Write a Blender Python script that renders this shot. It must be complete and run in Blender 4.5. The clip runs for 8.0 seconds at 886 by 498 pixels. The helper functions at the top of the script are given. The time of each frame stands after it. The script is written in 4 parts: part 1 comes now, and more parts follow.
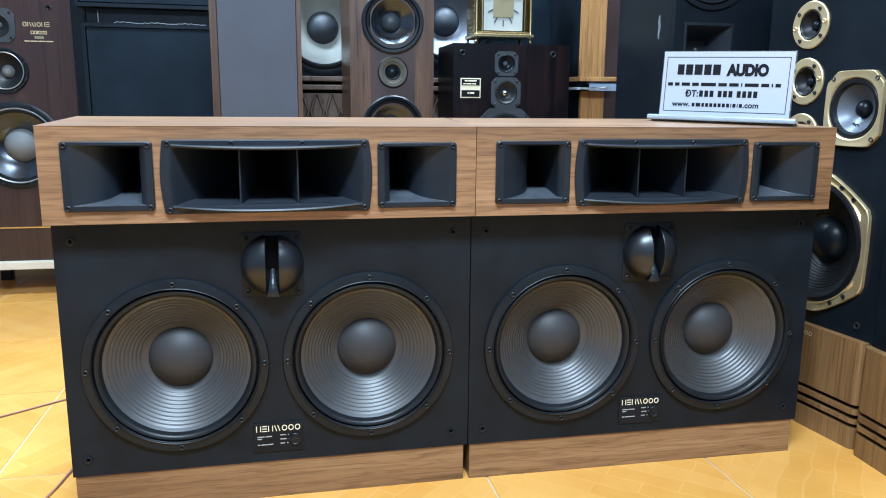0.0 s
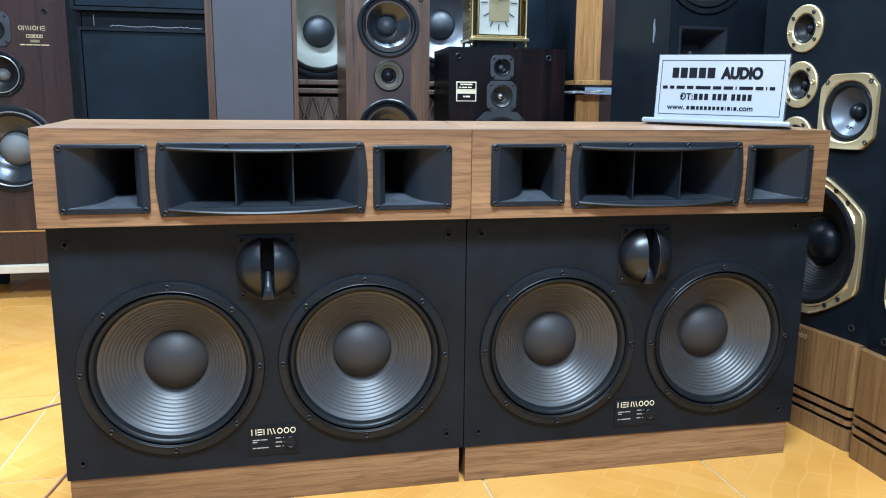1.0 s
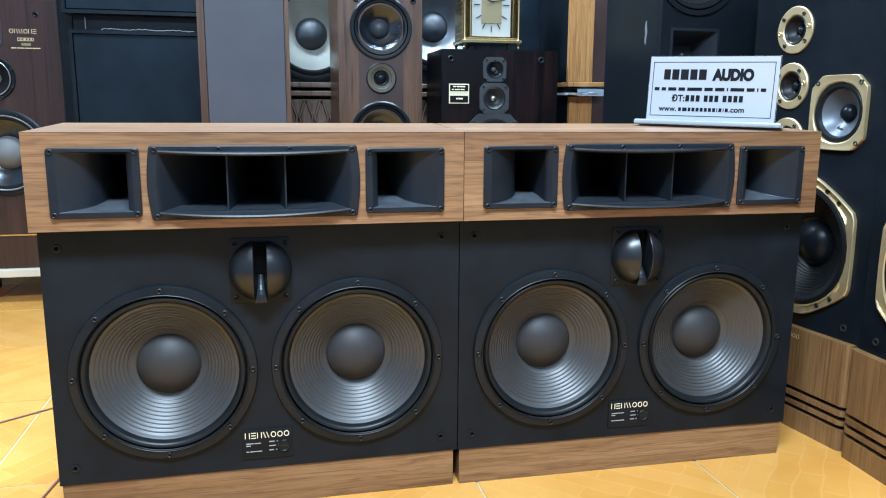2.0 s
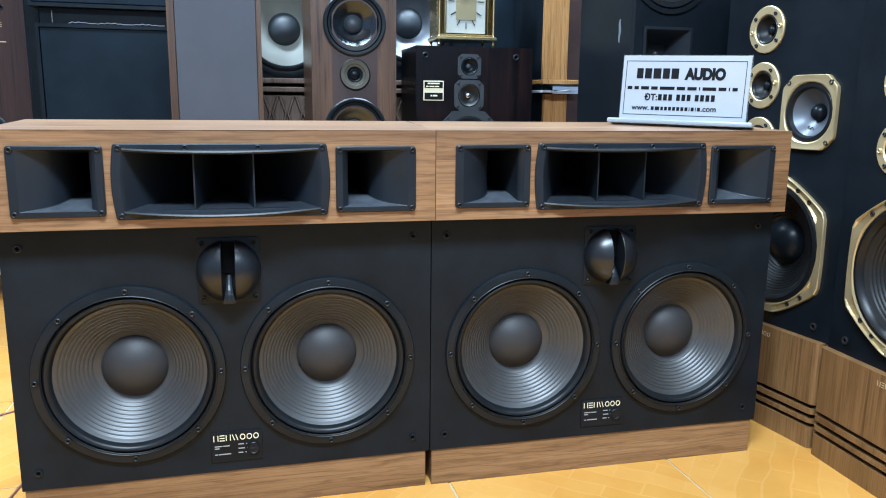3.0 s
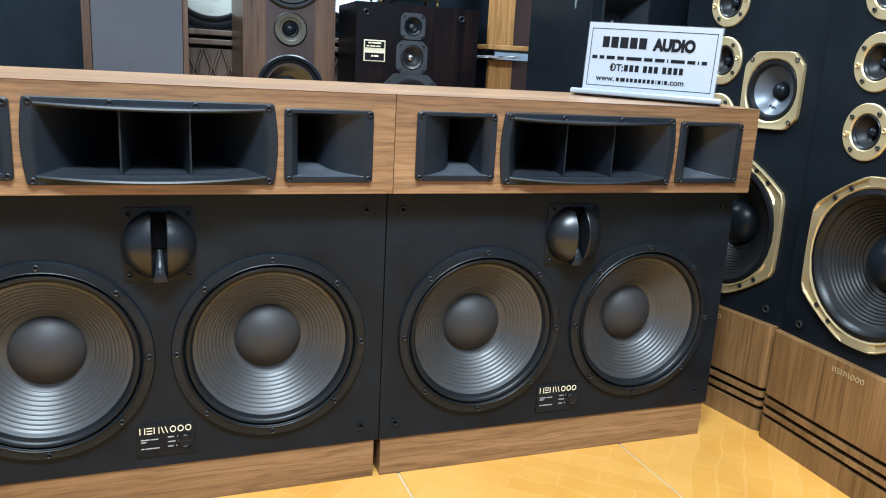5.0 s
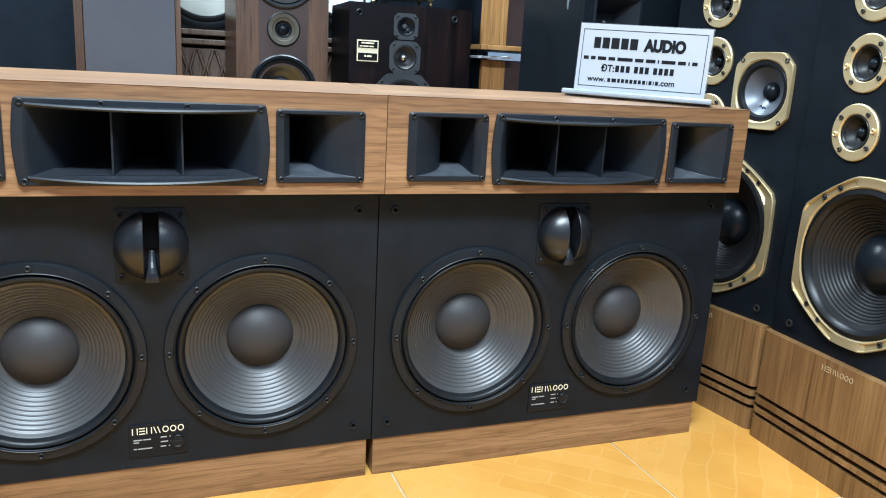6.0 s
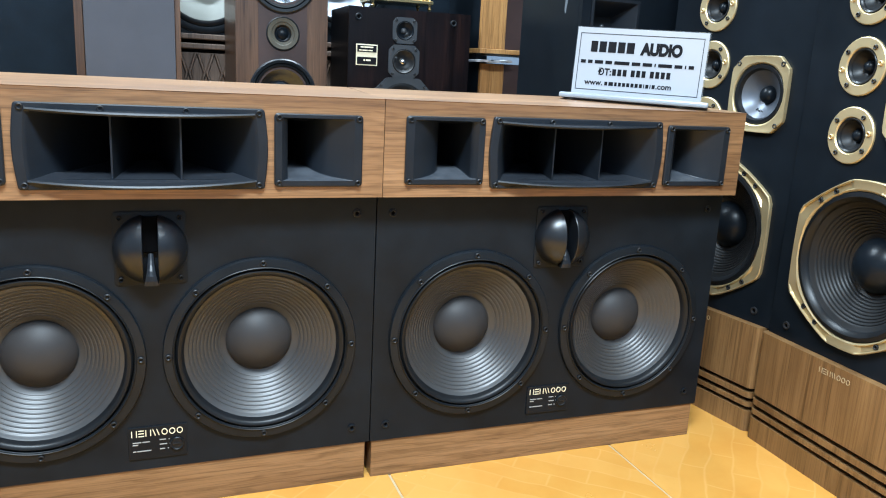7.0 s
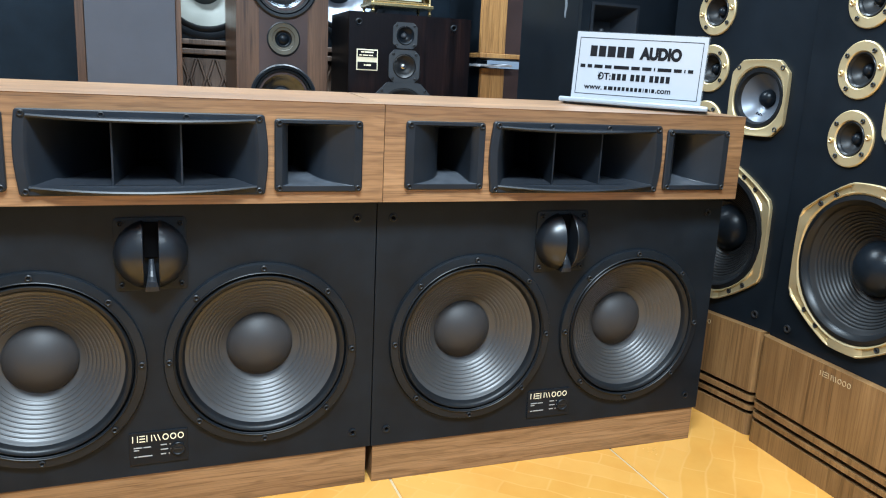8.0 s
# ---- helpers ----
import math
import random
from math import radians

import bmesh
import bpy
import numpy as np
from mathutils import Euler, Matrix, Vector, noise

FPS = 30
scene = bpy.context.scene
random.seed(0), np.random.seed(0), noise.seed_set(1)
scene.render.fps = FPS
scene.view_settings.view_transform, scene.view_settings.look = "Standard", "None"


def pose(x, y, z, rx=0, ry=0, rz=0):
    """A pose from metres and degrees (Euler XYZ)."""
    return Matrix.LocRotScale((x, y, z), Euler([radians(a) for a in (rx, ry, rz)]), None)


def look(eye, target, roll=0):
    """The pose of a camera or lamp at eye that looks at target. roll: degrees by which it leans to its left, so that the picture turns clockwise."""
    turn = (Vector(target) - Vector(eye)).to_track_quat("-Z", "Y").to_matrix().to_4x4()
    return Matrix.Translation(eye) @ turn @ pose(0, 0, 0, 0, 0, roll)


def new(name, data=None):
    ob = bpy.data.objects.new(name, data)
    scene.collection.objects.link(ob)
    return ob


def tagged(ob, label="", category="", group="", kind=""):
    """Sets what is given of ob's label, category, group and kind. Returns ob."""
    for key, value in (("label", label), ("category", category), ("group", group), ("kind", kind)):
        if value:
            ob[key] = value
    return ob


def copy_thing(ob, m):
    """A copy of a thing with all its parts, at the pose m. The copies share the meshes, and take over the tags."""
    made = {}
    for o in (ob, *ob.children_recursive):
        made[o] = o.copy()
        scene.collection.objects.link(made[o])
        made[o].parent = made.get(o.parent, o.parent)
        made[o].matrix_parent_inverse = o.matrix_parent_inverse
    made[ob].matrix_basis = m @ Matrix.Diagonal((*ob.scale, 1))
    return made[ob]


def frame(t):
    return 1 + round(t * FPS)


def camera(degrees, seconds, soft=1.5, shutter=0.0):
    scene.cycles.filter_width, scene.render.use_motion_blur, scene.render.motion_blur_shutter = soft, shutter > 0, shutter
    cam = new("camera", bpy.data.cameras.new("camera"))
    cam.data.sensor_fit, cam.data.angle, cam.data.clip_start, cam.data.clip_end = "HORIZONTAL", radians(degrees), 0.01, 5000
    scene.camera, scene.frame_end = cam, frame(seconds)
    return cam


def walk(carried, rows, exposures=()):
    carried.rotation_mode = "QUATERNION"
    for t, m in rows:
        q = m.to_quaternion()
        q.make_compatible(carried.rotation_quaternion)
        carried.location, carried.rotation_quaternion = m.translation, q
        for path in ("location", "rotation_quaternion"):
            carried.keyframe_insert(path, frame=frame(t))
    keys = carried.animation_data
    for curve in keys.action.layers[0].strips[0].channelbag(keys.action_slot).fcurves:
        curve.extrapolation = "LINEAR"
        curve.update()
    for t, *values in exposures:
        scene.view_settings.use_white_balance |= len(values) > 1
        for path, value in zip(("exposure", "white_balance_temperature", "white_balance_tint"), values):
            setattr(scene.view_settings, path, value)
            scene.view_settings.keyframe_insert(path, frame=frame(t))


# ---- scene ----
cam = camera(60.6, 8.0, soft=1.1)
PATH = [
    (0, (-0.405, -1.64, 0.889), (0.001, 0.282, 0.511), 0.5),
    (0.5, (-0.404, -1.642, 0.889), (0.007, 0.279, 0.514), 0.5),
    (1, (-0.403, -1.642, 0.886), (0.012, 0.279, 0.519), 0.5),
    (2.5, (-0.395, -1.643, 0.89), (0.055, 0.272, 0.528), 0.3),
    (3, (-0.383, -1.63, 0.893), (0.103, 0.274, 0.52), 0.6),
    (3.5, (-0.395, -1.603, 0.89), (0.138, 0.286, 0.503), 1.1),
    (4, (-0.427, -1.532, 0.891), (0.172, 0.332, 0.478), 2.1),
    (4.5, (-0.43, -1.482, 0.896), (0.235, 0.352, 0.457), 2.7),
    (5, (-0.429, -1.475, 0.888), (0.265, 0.344, 0.432), 3.1),
    (6.5, (-0.423, -1.489, 0.893), (0.284, 0.325, 0.436), 3.1),
    (7, (-0.421, -1.493, 0.893), (0.283, 0.325, 0.444), 3.0),
    (7.5, (-0.418, -1.495, 0.894), (0.282, 0.325, 0.45), 2.9),
    (8, (-0.419, -1.496, 0.895), (0.281, 0.325, 0.456), 2.8),
]
walk(cam, [(t, look(eye, target, roll)) for t, eye, target, roll in PATH],
     exposures=((0.0, 0.70, 6010, 10), (2.5, 0.69, 6080, 10), (4.0, 0.68, 6230, 10), (5.0, 0.75, 6560, 10), (8.0, 0.77, 6560, 10)))

# ---- light ----
world = bpy.data.worlds.new("room_air")
world.use_nodes = True
world.node_tree.nodes["Background"].inputs[0].default_value = (0.75, 0.85, 1.0, 1)
world.node_tree.nodes["Background"].inputs[1].default_value = 0.25
scene.world = world


def ceiling_lamp(x, y, w, d, power):
    lamp = bpy.data.lights.new("tube_light", "AREA")
    lamp.shape, lamp.size, lamp.size_y, lamp.energy = "RECTANGLE", w, d, power
    lamp.color = (0.70, 0.875, 1.02)
    ob = new("tube_light", lamp)
    ob.matrix_basis = pose(x, y, 2.93)
    return ob


for lx, ly, lw, ld, le in ((-0.55, -1.6, 1.4, 0.55, 165), (1.0, -2.1, 1.2, 0.6, 30), (-0.9, 1.1, 1.2, 0.3, 80), (0.8, 1.1, 1.2, 0.3, 84)):
    ceiling_lamp(lx, ly, lw, ld, le)


# ---- materials ----
def nodes_of(name, rough=0.5, metal=0.0, color=(0.5, 0.5, 0.5)):
    m = bpy.data.materials.new(name)
    m.use_nodes = True
    nt = m.node_tree
    b = nt.nodes["Principled BSDF"]
    b.inputs["Base Color"].default_value = (*color, 1)
    b.inputs["Roughness"].default_value = rough
    b.inputs["Metallic"].default_value = metal
    return m, nt, b


def add(nt, kind, **values):
    n = nt.nodes.new(kind)
    for k, v in values.items():
        n.inputs[k].default_value = v
    return n


def coords(nt, scale=(1, 1, 1), shift=True):
    """Object coordinates, shifted for each object, then scaled."""
    tc = nt.nodes.new("ShaderNodeTexCoord")
    mp = nt.nodes.new("ShaderNodeMapping")
    mp.inputs["Scale"].default_value = scale
    if shift:
        oi = nt.nodes.new("ShaderNodeObjectInfo")
        mul = nt.nodes.new("ShaderNodeVectorMath")
        mul.operation = "SCALE"
        mul.inputs[0].default_value = (7.0, 11.0, 5.0)
        nt.links.new(oi.outputs["Random"], mul.inputs["Scale"])
        plus = nt.nodes.new("ShaderNodeVectorMath")
        nt.links.new(tc.outputs["Object"], plus.inputs[0])
        nt.links.new(mul.outputs[0], plus.inputs[1])
        nt.links.new(plus.outputs[0], mp.inputs["Vector"])
    else:
        nt.links.new(tc.outputs["Object"], mp.inputs["Vector"])
    return mp.outputs["Vector"]


def ramp(nt, source, stops):
    r = nt.nodes.new("ShaderNodeValToRGB")
    e = r.color_ramp.elements
    while len(e) < len(stops):
        e.new(0.5)
    for el, (p, c) in zip(e, stops):
        el.position, el.color = p, (*c, 1)
    nt.links.new(source, r.inputs["Fac"])
    return r.outputs["Color"]


def bump(nt, b, source, strength, distance):
    bp = add(nt, "ShaderNodeBump", Strength=strength, Distance=distance)
    nt.links.new(source, bp.inputs["Height"])
    nt.links.new(bp.outputs["Normal"], b.inputs["Normal"])


def mixed(nt, mode, fac, a, c):
    m = nt.nodes.new("ShaderNodeMix")
    m.data_type, m.blend_type = "RGBA", mode
    if isinstance(fac, float):
        m.inputs[0].default_value = fac
    else:
        nt.links.new(fac, m.inputs[0])
    for s, v in ((6, a), (7, c)):
        if isinstance(v, tuple):
            m.inputs[s].default_value = (*v, 1)
        else:
            nt.links.new(v, m.inputs[s])
    return m.outputs[2]


def wood(name, axis, dark, mid, light, rough=0.42, fine=90.0, broad=9.0, coat=0.0, contrast=0.85, gloss=0.5, coat_rough=0.12, streaks=8.0, along=0.22, lines=0.0):
    """Veneer with its grain along axis 0, 1 or 2; lines sets how strongly wavy growth lines show."""
    m, nt, b = nodes_of(name, rough)
    s = [broad, broad, broad]
    s[axis] = broad * 0.09
    n1 = add(nt, "ShaderNodeTexNoise", Scale=1.0, Detail=5.0, Roughness=0.6, Distortion=0.7)
    nt.links.new(coords(nt, s), n1.inputs["Vector"])
    f = [fine * 2.2] * 3
    f[axis] = fine * 0.035
    n2 = add(nt, "ShaderNodeTexNoise", Scale=1.0, Detail=3.0, Roughness=0.7)
    nt.links.new(coords(nt, f), n2.inputs["Vector"])
    w = [broad * streaks] * 3
    w[axis] = broad * along
    n3 = add(nt, "ShaderNodeTexNoise", Scale=1.0, Detail=4.0, Roughness=0.6, Distortion=1.3)
    nt.links.new(coords(nt, w), n3.inputs["Vector"])
    base = ramp(nt, n1.outputs["Fac"], ((0.25, dark), (0.5, mid), (0.75, light)))
    streak = ramp(nt, n3.outputs["Fac"], ((0.34, (0.36, 0.33, 0.30)), (0.43, (0.80, 0.78, 0.76)), (0.5, (1, 1, 1)), (0.57, (0.74, 0.71, 0.68)), (0.63, (1, 1, 1)), (0.78, (0.7, 0.67, 0.64))))
    base = mixed(nt, "MULTIPLY", contrast, base, streak)
    pores = ramp(nt, n2.outputs["Fac"], ((0.3, (0.55, 0.52, 0.5)), (0.52, (1, 1, 1)), (0.8, (0.92, 0.92, 0.92))))
    base = mixed(nt, "MULTIPLY", 0.95, base, pores)
    if lines:
        stretch = [1.0, 1.0, 1.0]
        stretch[axis] = 0.13
        wave = add(nt, "ShaderNodeTexWave", Scale=17.0, Distortion=16.0, Detail=4.0)
        wave.inputs["Detail Scale"].default_value = 1.1
        wave.inputs["Detail Roughness"].default_value = 0.62
        wave.bands_direction = "Z" if axis == 0 else "X"
        nt.links.new(coords(nt, stretch), wave.inputs["Vector"])
        growth = ramp(nt, wave.outputs["Fac"], ((0.0, (0.45, 0.40, 0.36)), (0.22, (0.78, 0.75, 0.72)), (0.5, (1, 1, 1)), (1.0, (1, 1, 1))))
        base = mixed(nt, "MULTIPLY", lines, base, growth)
    nt.links.new(base, b.inputs["Base Color"])
    b.inputs["Coat Weight"].default_value = coat
    b.inputs["Specular IOR Level"].default_value = gloss
    b.inputs["Coat Roughness"].default_value = coat_rough
    bump(nt, b, n2.outputs["Fac"], 0.12, 0.0006)
    return m


def plain(name, color, rough, metal=0.0, grain=400.0, amount=0.25, relief=0.08, smudge=0.15, depth=0.0003, gloss=0.5):
    """Paint, plastic or metal with fine relief and smudged gloss."""
    m, nt, b = nodes_of(name, rough, metal, color)
    b.inputs["Specular IOR Level"].default_value = gloss
    v = coords(nt)
    g = add(nt, "ShaderNodeTexNoise", Scale=grain, Detail=2.0)
    big = add(nt, "ShaderNodeTexNoise", Scale=6.0, Detail=4.0, Roughness=0.65)
    nt.links.new(v, g.inputs["Vector"])
    nt.links.new(v, big.inputs["Vector"])
    lo = tuple(c * (1 - amount) for c in color)
    hi = tuple(min(1.0, c * (1 + amount)) for c in color)
    nt.links.new(ramp(nt, big.outputs["Fac"], ((0.3, lo), (0.7, hi))), b.inputs["Base Color"])
    rg = nt.nodes.new("ShaderNodeMapRange")
    rg.inputs["To Min"].default_value = max(0.02, rough - smudge)
    rg.inputs["To Max"].default_value = min(1.0, rough + smudge)
    nt.links.new(big.outputs["Fac"], rg.inputs["Value"])
    nt.links.new(rg.outputs[0], b.inputs["Roughness"])
    bump(nt, b, g.outputs["Fac"], relief, depth)
    return m


WALNUT = wood("walnut_veneer", 0, (0.12, 0.058, 0.027), (0.252, 0.130, 0.058), (0.358, 0.196, 0.094), rough=0.36, contrast=0.6, coat=0.25, coat_rough=0.42, fine=170.0, streaks=16.0, along=0.27, lines=0.45)
WALNUT_UP = wood("walnut_upright", 2, (0.125, 0.062, 0.024), (0.218, 0.116, 0.046), (0.31, 0.172, 0.070), rough=0.36, contrast=0.6, broad=11.0)
WALNUT_RED = wood("red_walnut", 2, (0.058, 0.029, 0.017), (0.104, 0.055, 0.032), (0.155, 0.084, 0.050), rough=0.35)
MAHOGANY = wood("mahogany_gloss", 2, (0.024, 0.011, 0.009), (0.040, 0.018, 0.0145), (0.062, 0.029, 0.023), rough=0.32, coat=0.12)
ROSEWOOD = wood("black_rosewood_gloss", 2, (0.004, 0.003, 0.004), (0.007, 0.005, 0.006), (0.024, 0.012, 0.011), rough=0.3, broad=14.0, coat=0.22, gloss=0.15, coat_rough=0.10)
OAK = wood("golden_oak", 2, (0.30, 0.14, 0.045), (0.42, 0.21, 0.07), (0.52, 0.28, 0.10), rough=0.45, broad=16.0)
CARVED = wood("carved_brown", 2, (0.08, 0.048, 0.034), (0.13, 0.084, 0.06), (0.18, 0.12, 0.088), rough=0.5)
BAFFLE = plain("black_vinyl", (0.0060, 0.0086, 0.0118), 0.45, grain=900.0, relief=0.25, smudge=0.12, gloss=0.17, amount=0.4)
HORN = plain("black_cast_plastic", (0.0100, 0.0128, 0.0172), 0.38, grain=600.0, relief=0.15, smudge=0.08, gloss=0.27)
HORN_OPEN = plain("toplit_cast_plastic", (0.0082, 0.0108, 0.0148), 0.36, grain=600.0, relief=0.15, smudge=0.08, gloss=0.35)


def toplit(m, dust, low=0.45, high=0.95):
    """Paints light from above: mixes the paler tone passed as dust into upward faces."""
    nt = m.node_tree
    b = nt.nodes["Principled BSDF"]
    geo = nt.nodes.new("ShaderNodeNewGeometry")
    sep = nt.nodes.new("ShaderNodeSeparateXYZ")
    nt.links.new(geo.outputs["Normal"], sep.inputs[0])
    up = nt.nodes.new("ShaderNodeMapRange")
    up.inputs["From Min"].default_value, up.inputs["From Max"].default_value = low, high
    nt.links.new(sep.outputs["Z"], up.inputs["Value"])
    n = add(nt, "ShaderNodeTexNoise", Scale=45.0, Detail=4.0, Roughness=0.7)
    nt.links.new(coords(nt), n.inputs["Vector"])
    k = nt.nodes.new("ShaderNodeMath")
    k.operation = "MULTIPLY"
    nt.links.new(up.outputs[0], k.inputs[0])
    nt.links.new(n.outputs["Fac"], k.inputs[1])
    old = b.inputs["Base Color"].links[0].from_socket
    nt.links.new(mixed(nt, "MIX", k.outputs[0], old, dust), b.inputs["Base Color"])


# Light on the horn floors is put into the colour, stronger for side horns.
toplit(HORN, (0.026, 0.029, 0.035))
toplit(HORN_OPEN, (0.085, 0.094, 0.108))
FRAME = plain("black_frame_paint", (0.0075, 0.0098, 0.0126), 0.34, gloss=0.22, grain=700.0, relief=0.15)
RUBBER = plain("black_rubber", (0.007, 0.008, 0.0095), 0.36, gloss=0.25, grain=500.0, relief=0.1)
CONE = plain("grey_paper_cone", (0.030, 0.0298, 0.0308), 0.41, gloss=0.74, grain=500.0, relief=0.3, smudge=0.06, amount=0.12)
CAP = plain("dust_cap_felt", (0.028, 0.0262, 0.0265), 0.52, gloss=0.3, grain=900.0, relief=0.35, smudge=0.05, amount=0.1)
BALL = plain("gloss_black_plastic", (0.006, 0.0075, 0.010), 0.32, gloss=0.52, grain=300.0, relief=0.03, smudge=0.05)
SCREW = plain("black_screw_steel", (0.014, 0.0145, 0.016), 0.42, 0.2, gloss=0.3)
# Near-black: shade inside throats, slots and sockets is put into the colour.
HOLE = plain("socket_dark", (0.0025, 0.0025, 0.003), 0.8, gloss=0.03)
CREAM = plain("cream_print", (0.78, 0.70, 0.5), 0.4, relief=0.0, amount=0.04)
GREYINK = plain("grey_print", (0.32, 0.32, 0.31), 0.5, relief=0.0, amount=0.04)
GOLD = plain("champagne_gold_metal", (0.59, 0.470, 0.268), 0.43, 0.75, grain=900.0, amount=0.08, relief=0.1, smudge=0.06)
BRASS = plain("polished_brass", (0.72, 0.55, 0.27), 0.24, 1.0, amount=0.1, relief=0.02, smudge=0.06)
SATIN = plain("satin_black", (0.0056, 0.0082, 0.0115), 0.32, gloss=0.18, grain=800.0, relief=0.12, smudge=0.08)
BLACKCONE = plain("black_cone", (0.010, 0.0105, 0.0115), 0.46, gloss=0.3, relief=0.12)
SILVERCONE = plain("silver_grey_cone", (0.115, 0.130, 0.155), 0.36, 0.45, relief=0.05, amount=0.1)
BLUECAP = plain("blue_grey_cap", (0.030, 0.037, 0.046), 0.5, amount=0.1)
WHITECONE = plain("pale_cone", (0.205, 0.215, 0.192), 0.55, relief=0.2, amount=0.08)
GRILLE = plain("grey_grille_cloth", (0.070, 0.073, 0.087), 0.7, gloss=0.2, grain=1200.0, relief=0.4, amount=0.08)
NAVY = plain("blue_black_grille", (0.006, 0.011, 0.017), 0.6, gloss=0.08, grain=900.0, relief=0.3)
BROWNPLATE = plain("brown_plate", (0.040, 0.020, 0.017), 0.5)
OLIVE = plain("olive_gold_ring", (0.060, 0.052, 0.036), 0.5, 0.2)
DARKCONE = plain("dark_gloss_cone", (0.075, 0.085, 0.100), 0.24, 0.9, relief=0.04, amount=0.1)
DULLGOLD = plain("dull_gold_print", (0.55, 0.44, 0.27), 0.42, 0.4, relief=0.0)
CHROME = plain("silver_metal", (0.7, 0.72, 0.75), 0.2, 1.0)
WHITE = plain("white_board", (0.315, 0.330, 0.360), 0.5, relief=0.02, amount=0.03)
STEELGREY = plain("grey_cast_frame", (0.045, 0.05, 0.056), 0.38, 0.3, amount=0.1)
RESIDUE = plain("tape_residue", (0.12, 0.14, 0.16), 0.6)
MAKERGOLD = plain("gold_print", (0.55, 0.44, 0.26), 0.45, relief=0.0, amount=0.05)
RINGSTEEL = plain("dull_steel_ring", (0.34, 0.36, 0.38), 0.4, 0.6)
PALECAP = plain("pale_grey_cap", (0.16, 0.165, 0.165), 0.6, amount=0.08, gloss=0.25)
GREYCAP = plain("grey_cap", (0.055, 0.06, 0.068), 0.5, amount=0.1)
MILKY = plain("milky_acrylic", (0.40, 0.44, 0.48), 0.18, relief=0.0, amount=0.03)
MILKY.node_tree.nodes["Principled BSDF"].inputs["Transmission Weight"].default_value = 0.35
INK = plain("black_ink", (0.008, 0.008, 0.010), 0.6, relief=0.0, gloss=0.08)
CLOCKGOLD = plain("dull_brass_plate", (0.24, 0.20, 0.11), 0.4, 0.3, amount=0.1)
DIAL = plain("clock_dial", (0.36, 0.37, 0.34), 0.35, amount=0.05)
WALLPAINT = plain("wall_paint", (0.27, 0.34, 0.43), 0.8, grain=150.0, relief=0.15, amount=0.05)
# Tone for walls out of view, chosen dark to weaken fill and reflections.
DARKWALL = plain("unseen_wall_tone", (0.14, 0.18, 0.235), 0.8, grain=150.0, relief=0.15, amount=0.15)
CEILPAINT = plain("ceiling_paint", (0.8, 0.8, 0.8), 0.85, relief=0.1, amount=0.03)
BOARD = plain("pale_board", (0.62, 0.55, 0.43), 0.5, amount=0.1)
CABLE = plain("copper_cable", (0.24, 0.11, 0.08), 0.35, amount=0.2)
FOILPLASTIC = plain("clear_film", (0.20, 0.22, 0.24), 0.2, amount=0.2)


def glass_material():
    m, nt, b = nodes_of("clear_acrylic", 0.04, 0.0, (0.93, 0.96, 0.98))
    b.inputs["Transmission Weight"].default_value = 0.95
    b.inputs["IOR"].default_value = 1.3
    return m


ACRYLIC = glass_material()


def tile_material():
    """Glazed tile in orange and yellow with a printed herringbone of blocks."""
    m, nt, b = nodes_of("orange_floor_tile", 0.22)
    tc = nt.nodes.new("ShaderNodeTexCoord")
    oi = nt.nodes.new("ShaderNodeObjectInfo")
    mp = nt.nodes.new("ShaderNodeMapping")
    mp.inputs["Rotation"].default_value = (0, 0, radians(-48))
    nt.links.new(tc.outputs["Object"], mp.inputs["Vector"])
    br = add(nt, "ShaderNodeTexBrick", Scale=1.0)
    br.inputs["Color1"].default_value = (0.600, 0.288, 0.060, 1)
    br.inputs["Color2"].default_value = (0.645, 0.330, 0.082, 1)
    br.inputs["Mortar"].default_value = (0.642, 0.334, 0.090, 1)
    br.inputs["Mortar Size"].default_value = 0.0045
    br.inputs["Mortar Smooth"].default_value = 1.0
    br.inputs["Brick Width"].default_value = 0.175
    br.inputs["Row Height"].default_value = 0.058
    wob = add(nt, "ShaderNodeTexNoise", Scale=5.0, Detail=2.0)
    nt.links.new(tc.outputs["Object"], wob.inputs["Vector"])
    sc = nt.nodes.new("ShaderNodeVectorMath")
    sc.operation = "SCALE"
    sc.inputs["Scale"].default_value = 0.05
    nt.links.new(wob.outputs["Color"], sc.inputs[0])
    pl = nt.nodes.new("ShaderNodeVectorMath")
    nt.links.new(mp.outputs[0], pl.inputs[0])
    nt.links.new(sc.outputs[0], pl.inputs[1])
    nt.links.new(pl.outputs[0], br.inputs["Vector"])
    cl = add(nt, "ShaderNodeTexNoise", Scale=4.5, Detail=5.0, Roughness=0.62)
    nt.links.new(coords(nt), cl.inputs["Vector"])
    tint = ramp(nt, cl.outputs["Fac"], ((0.3, (0.93, 0.84, 0.72)), (0.55, (1, 1, 1)), (0.75, (1.0, 1.0, 0.98))))
    col = mixed(nt, "MULTIPLY", 0.8, br.outputs["Color"], tint)
    nt.links.new(col, b.inputs["Base Color"])
    rg = nt.nodes.new("ShaderNodeMapRange")
    rg.inputs["To Min"].default_value, rg.inputs["To Max"].default_value = 0.16, 0.34
    nt.links.new(cl.outputs["Fac"], rg.inputs["Value"])
    nt.links.new(rg.outputs[0], b.inputs["Roughness"])
    bump(nt, b, cl.outputs["Fac"], 0.05, 0.002)
    return m


TILE = tile_material()
GROUT = plain("pale_grout", (0.47, 0.355, 0.20), 0.8, amount=0.15)


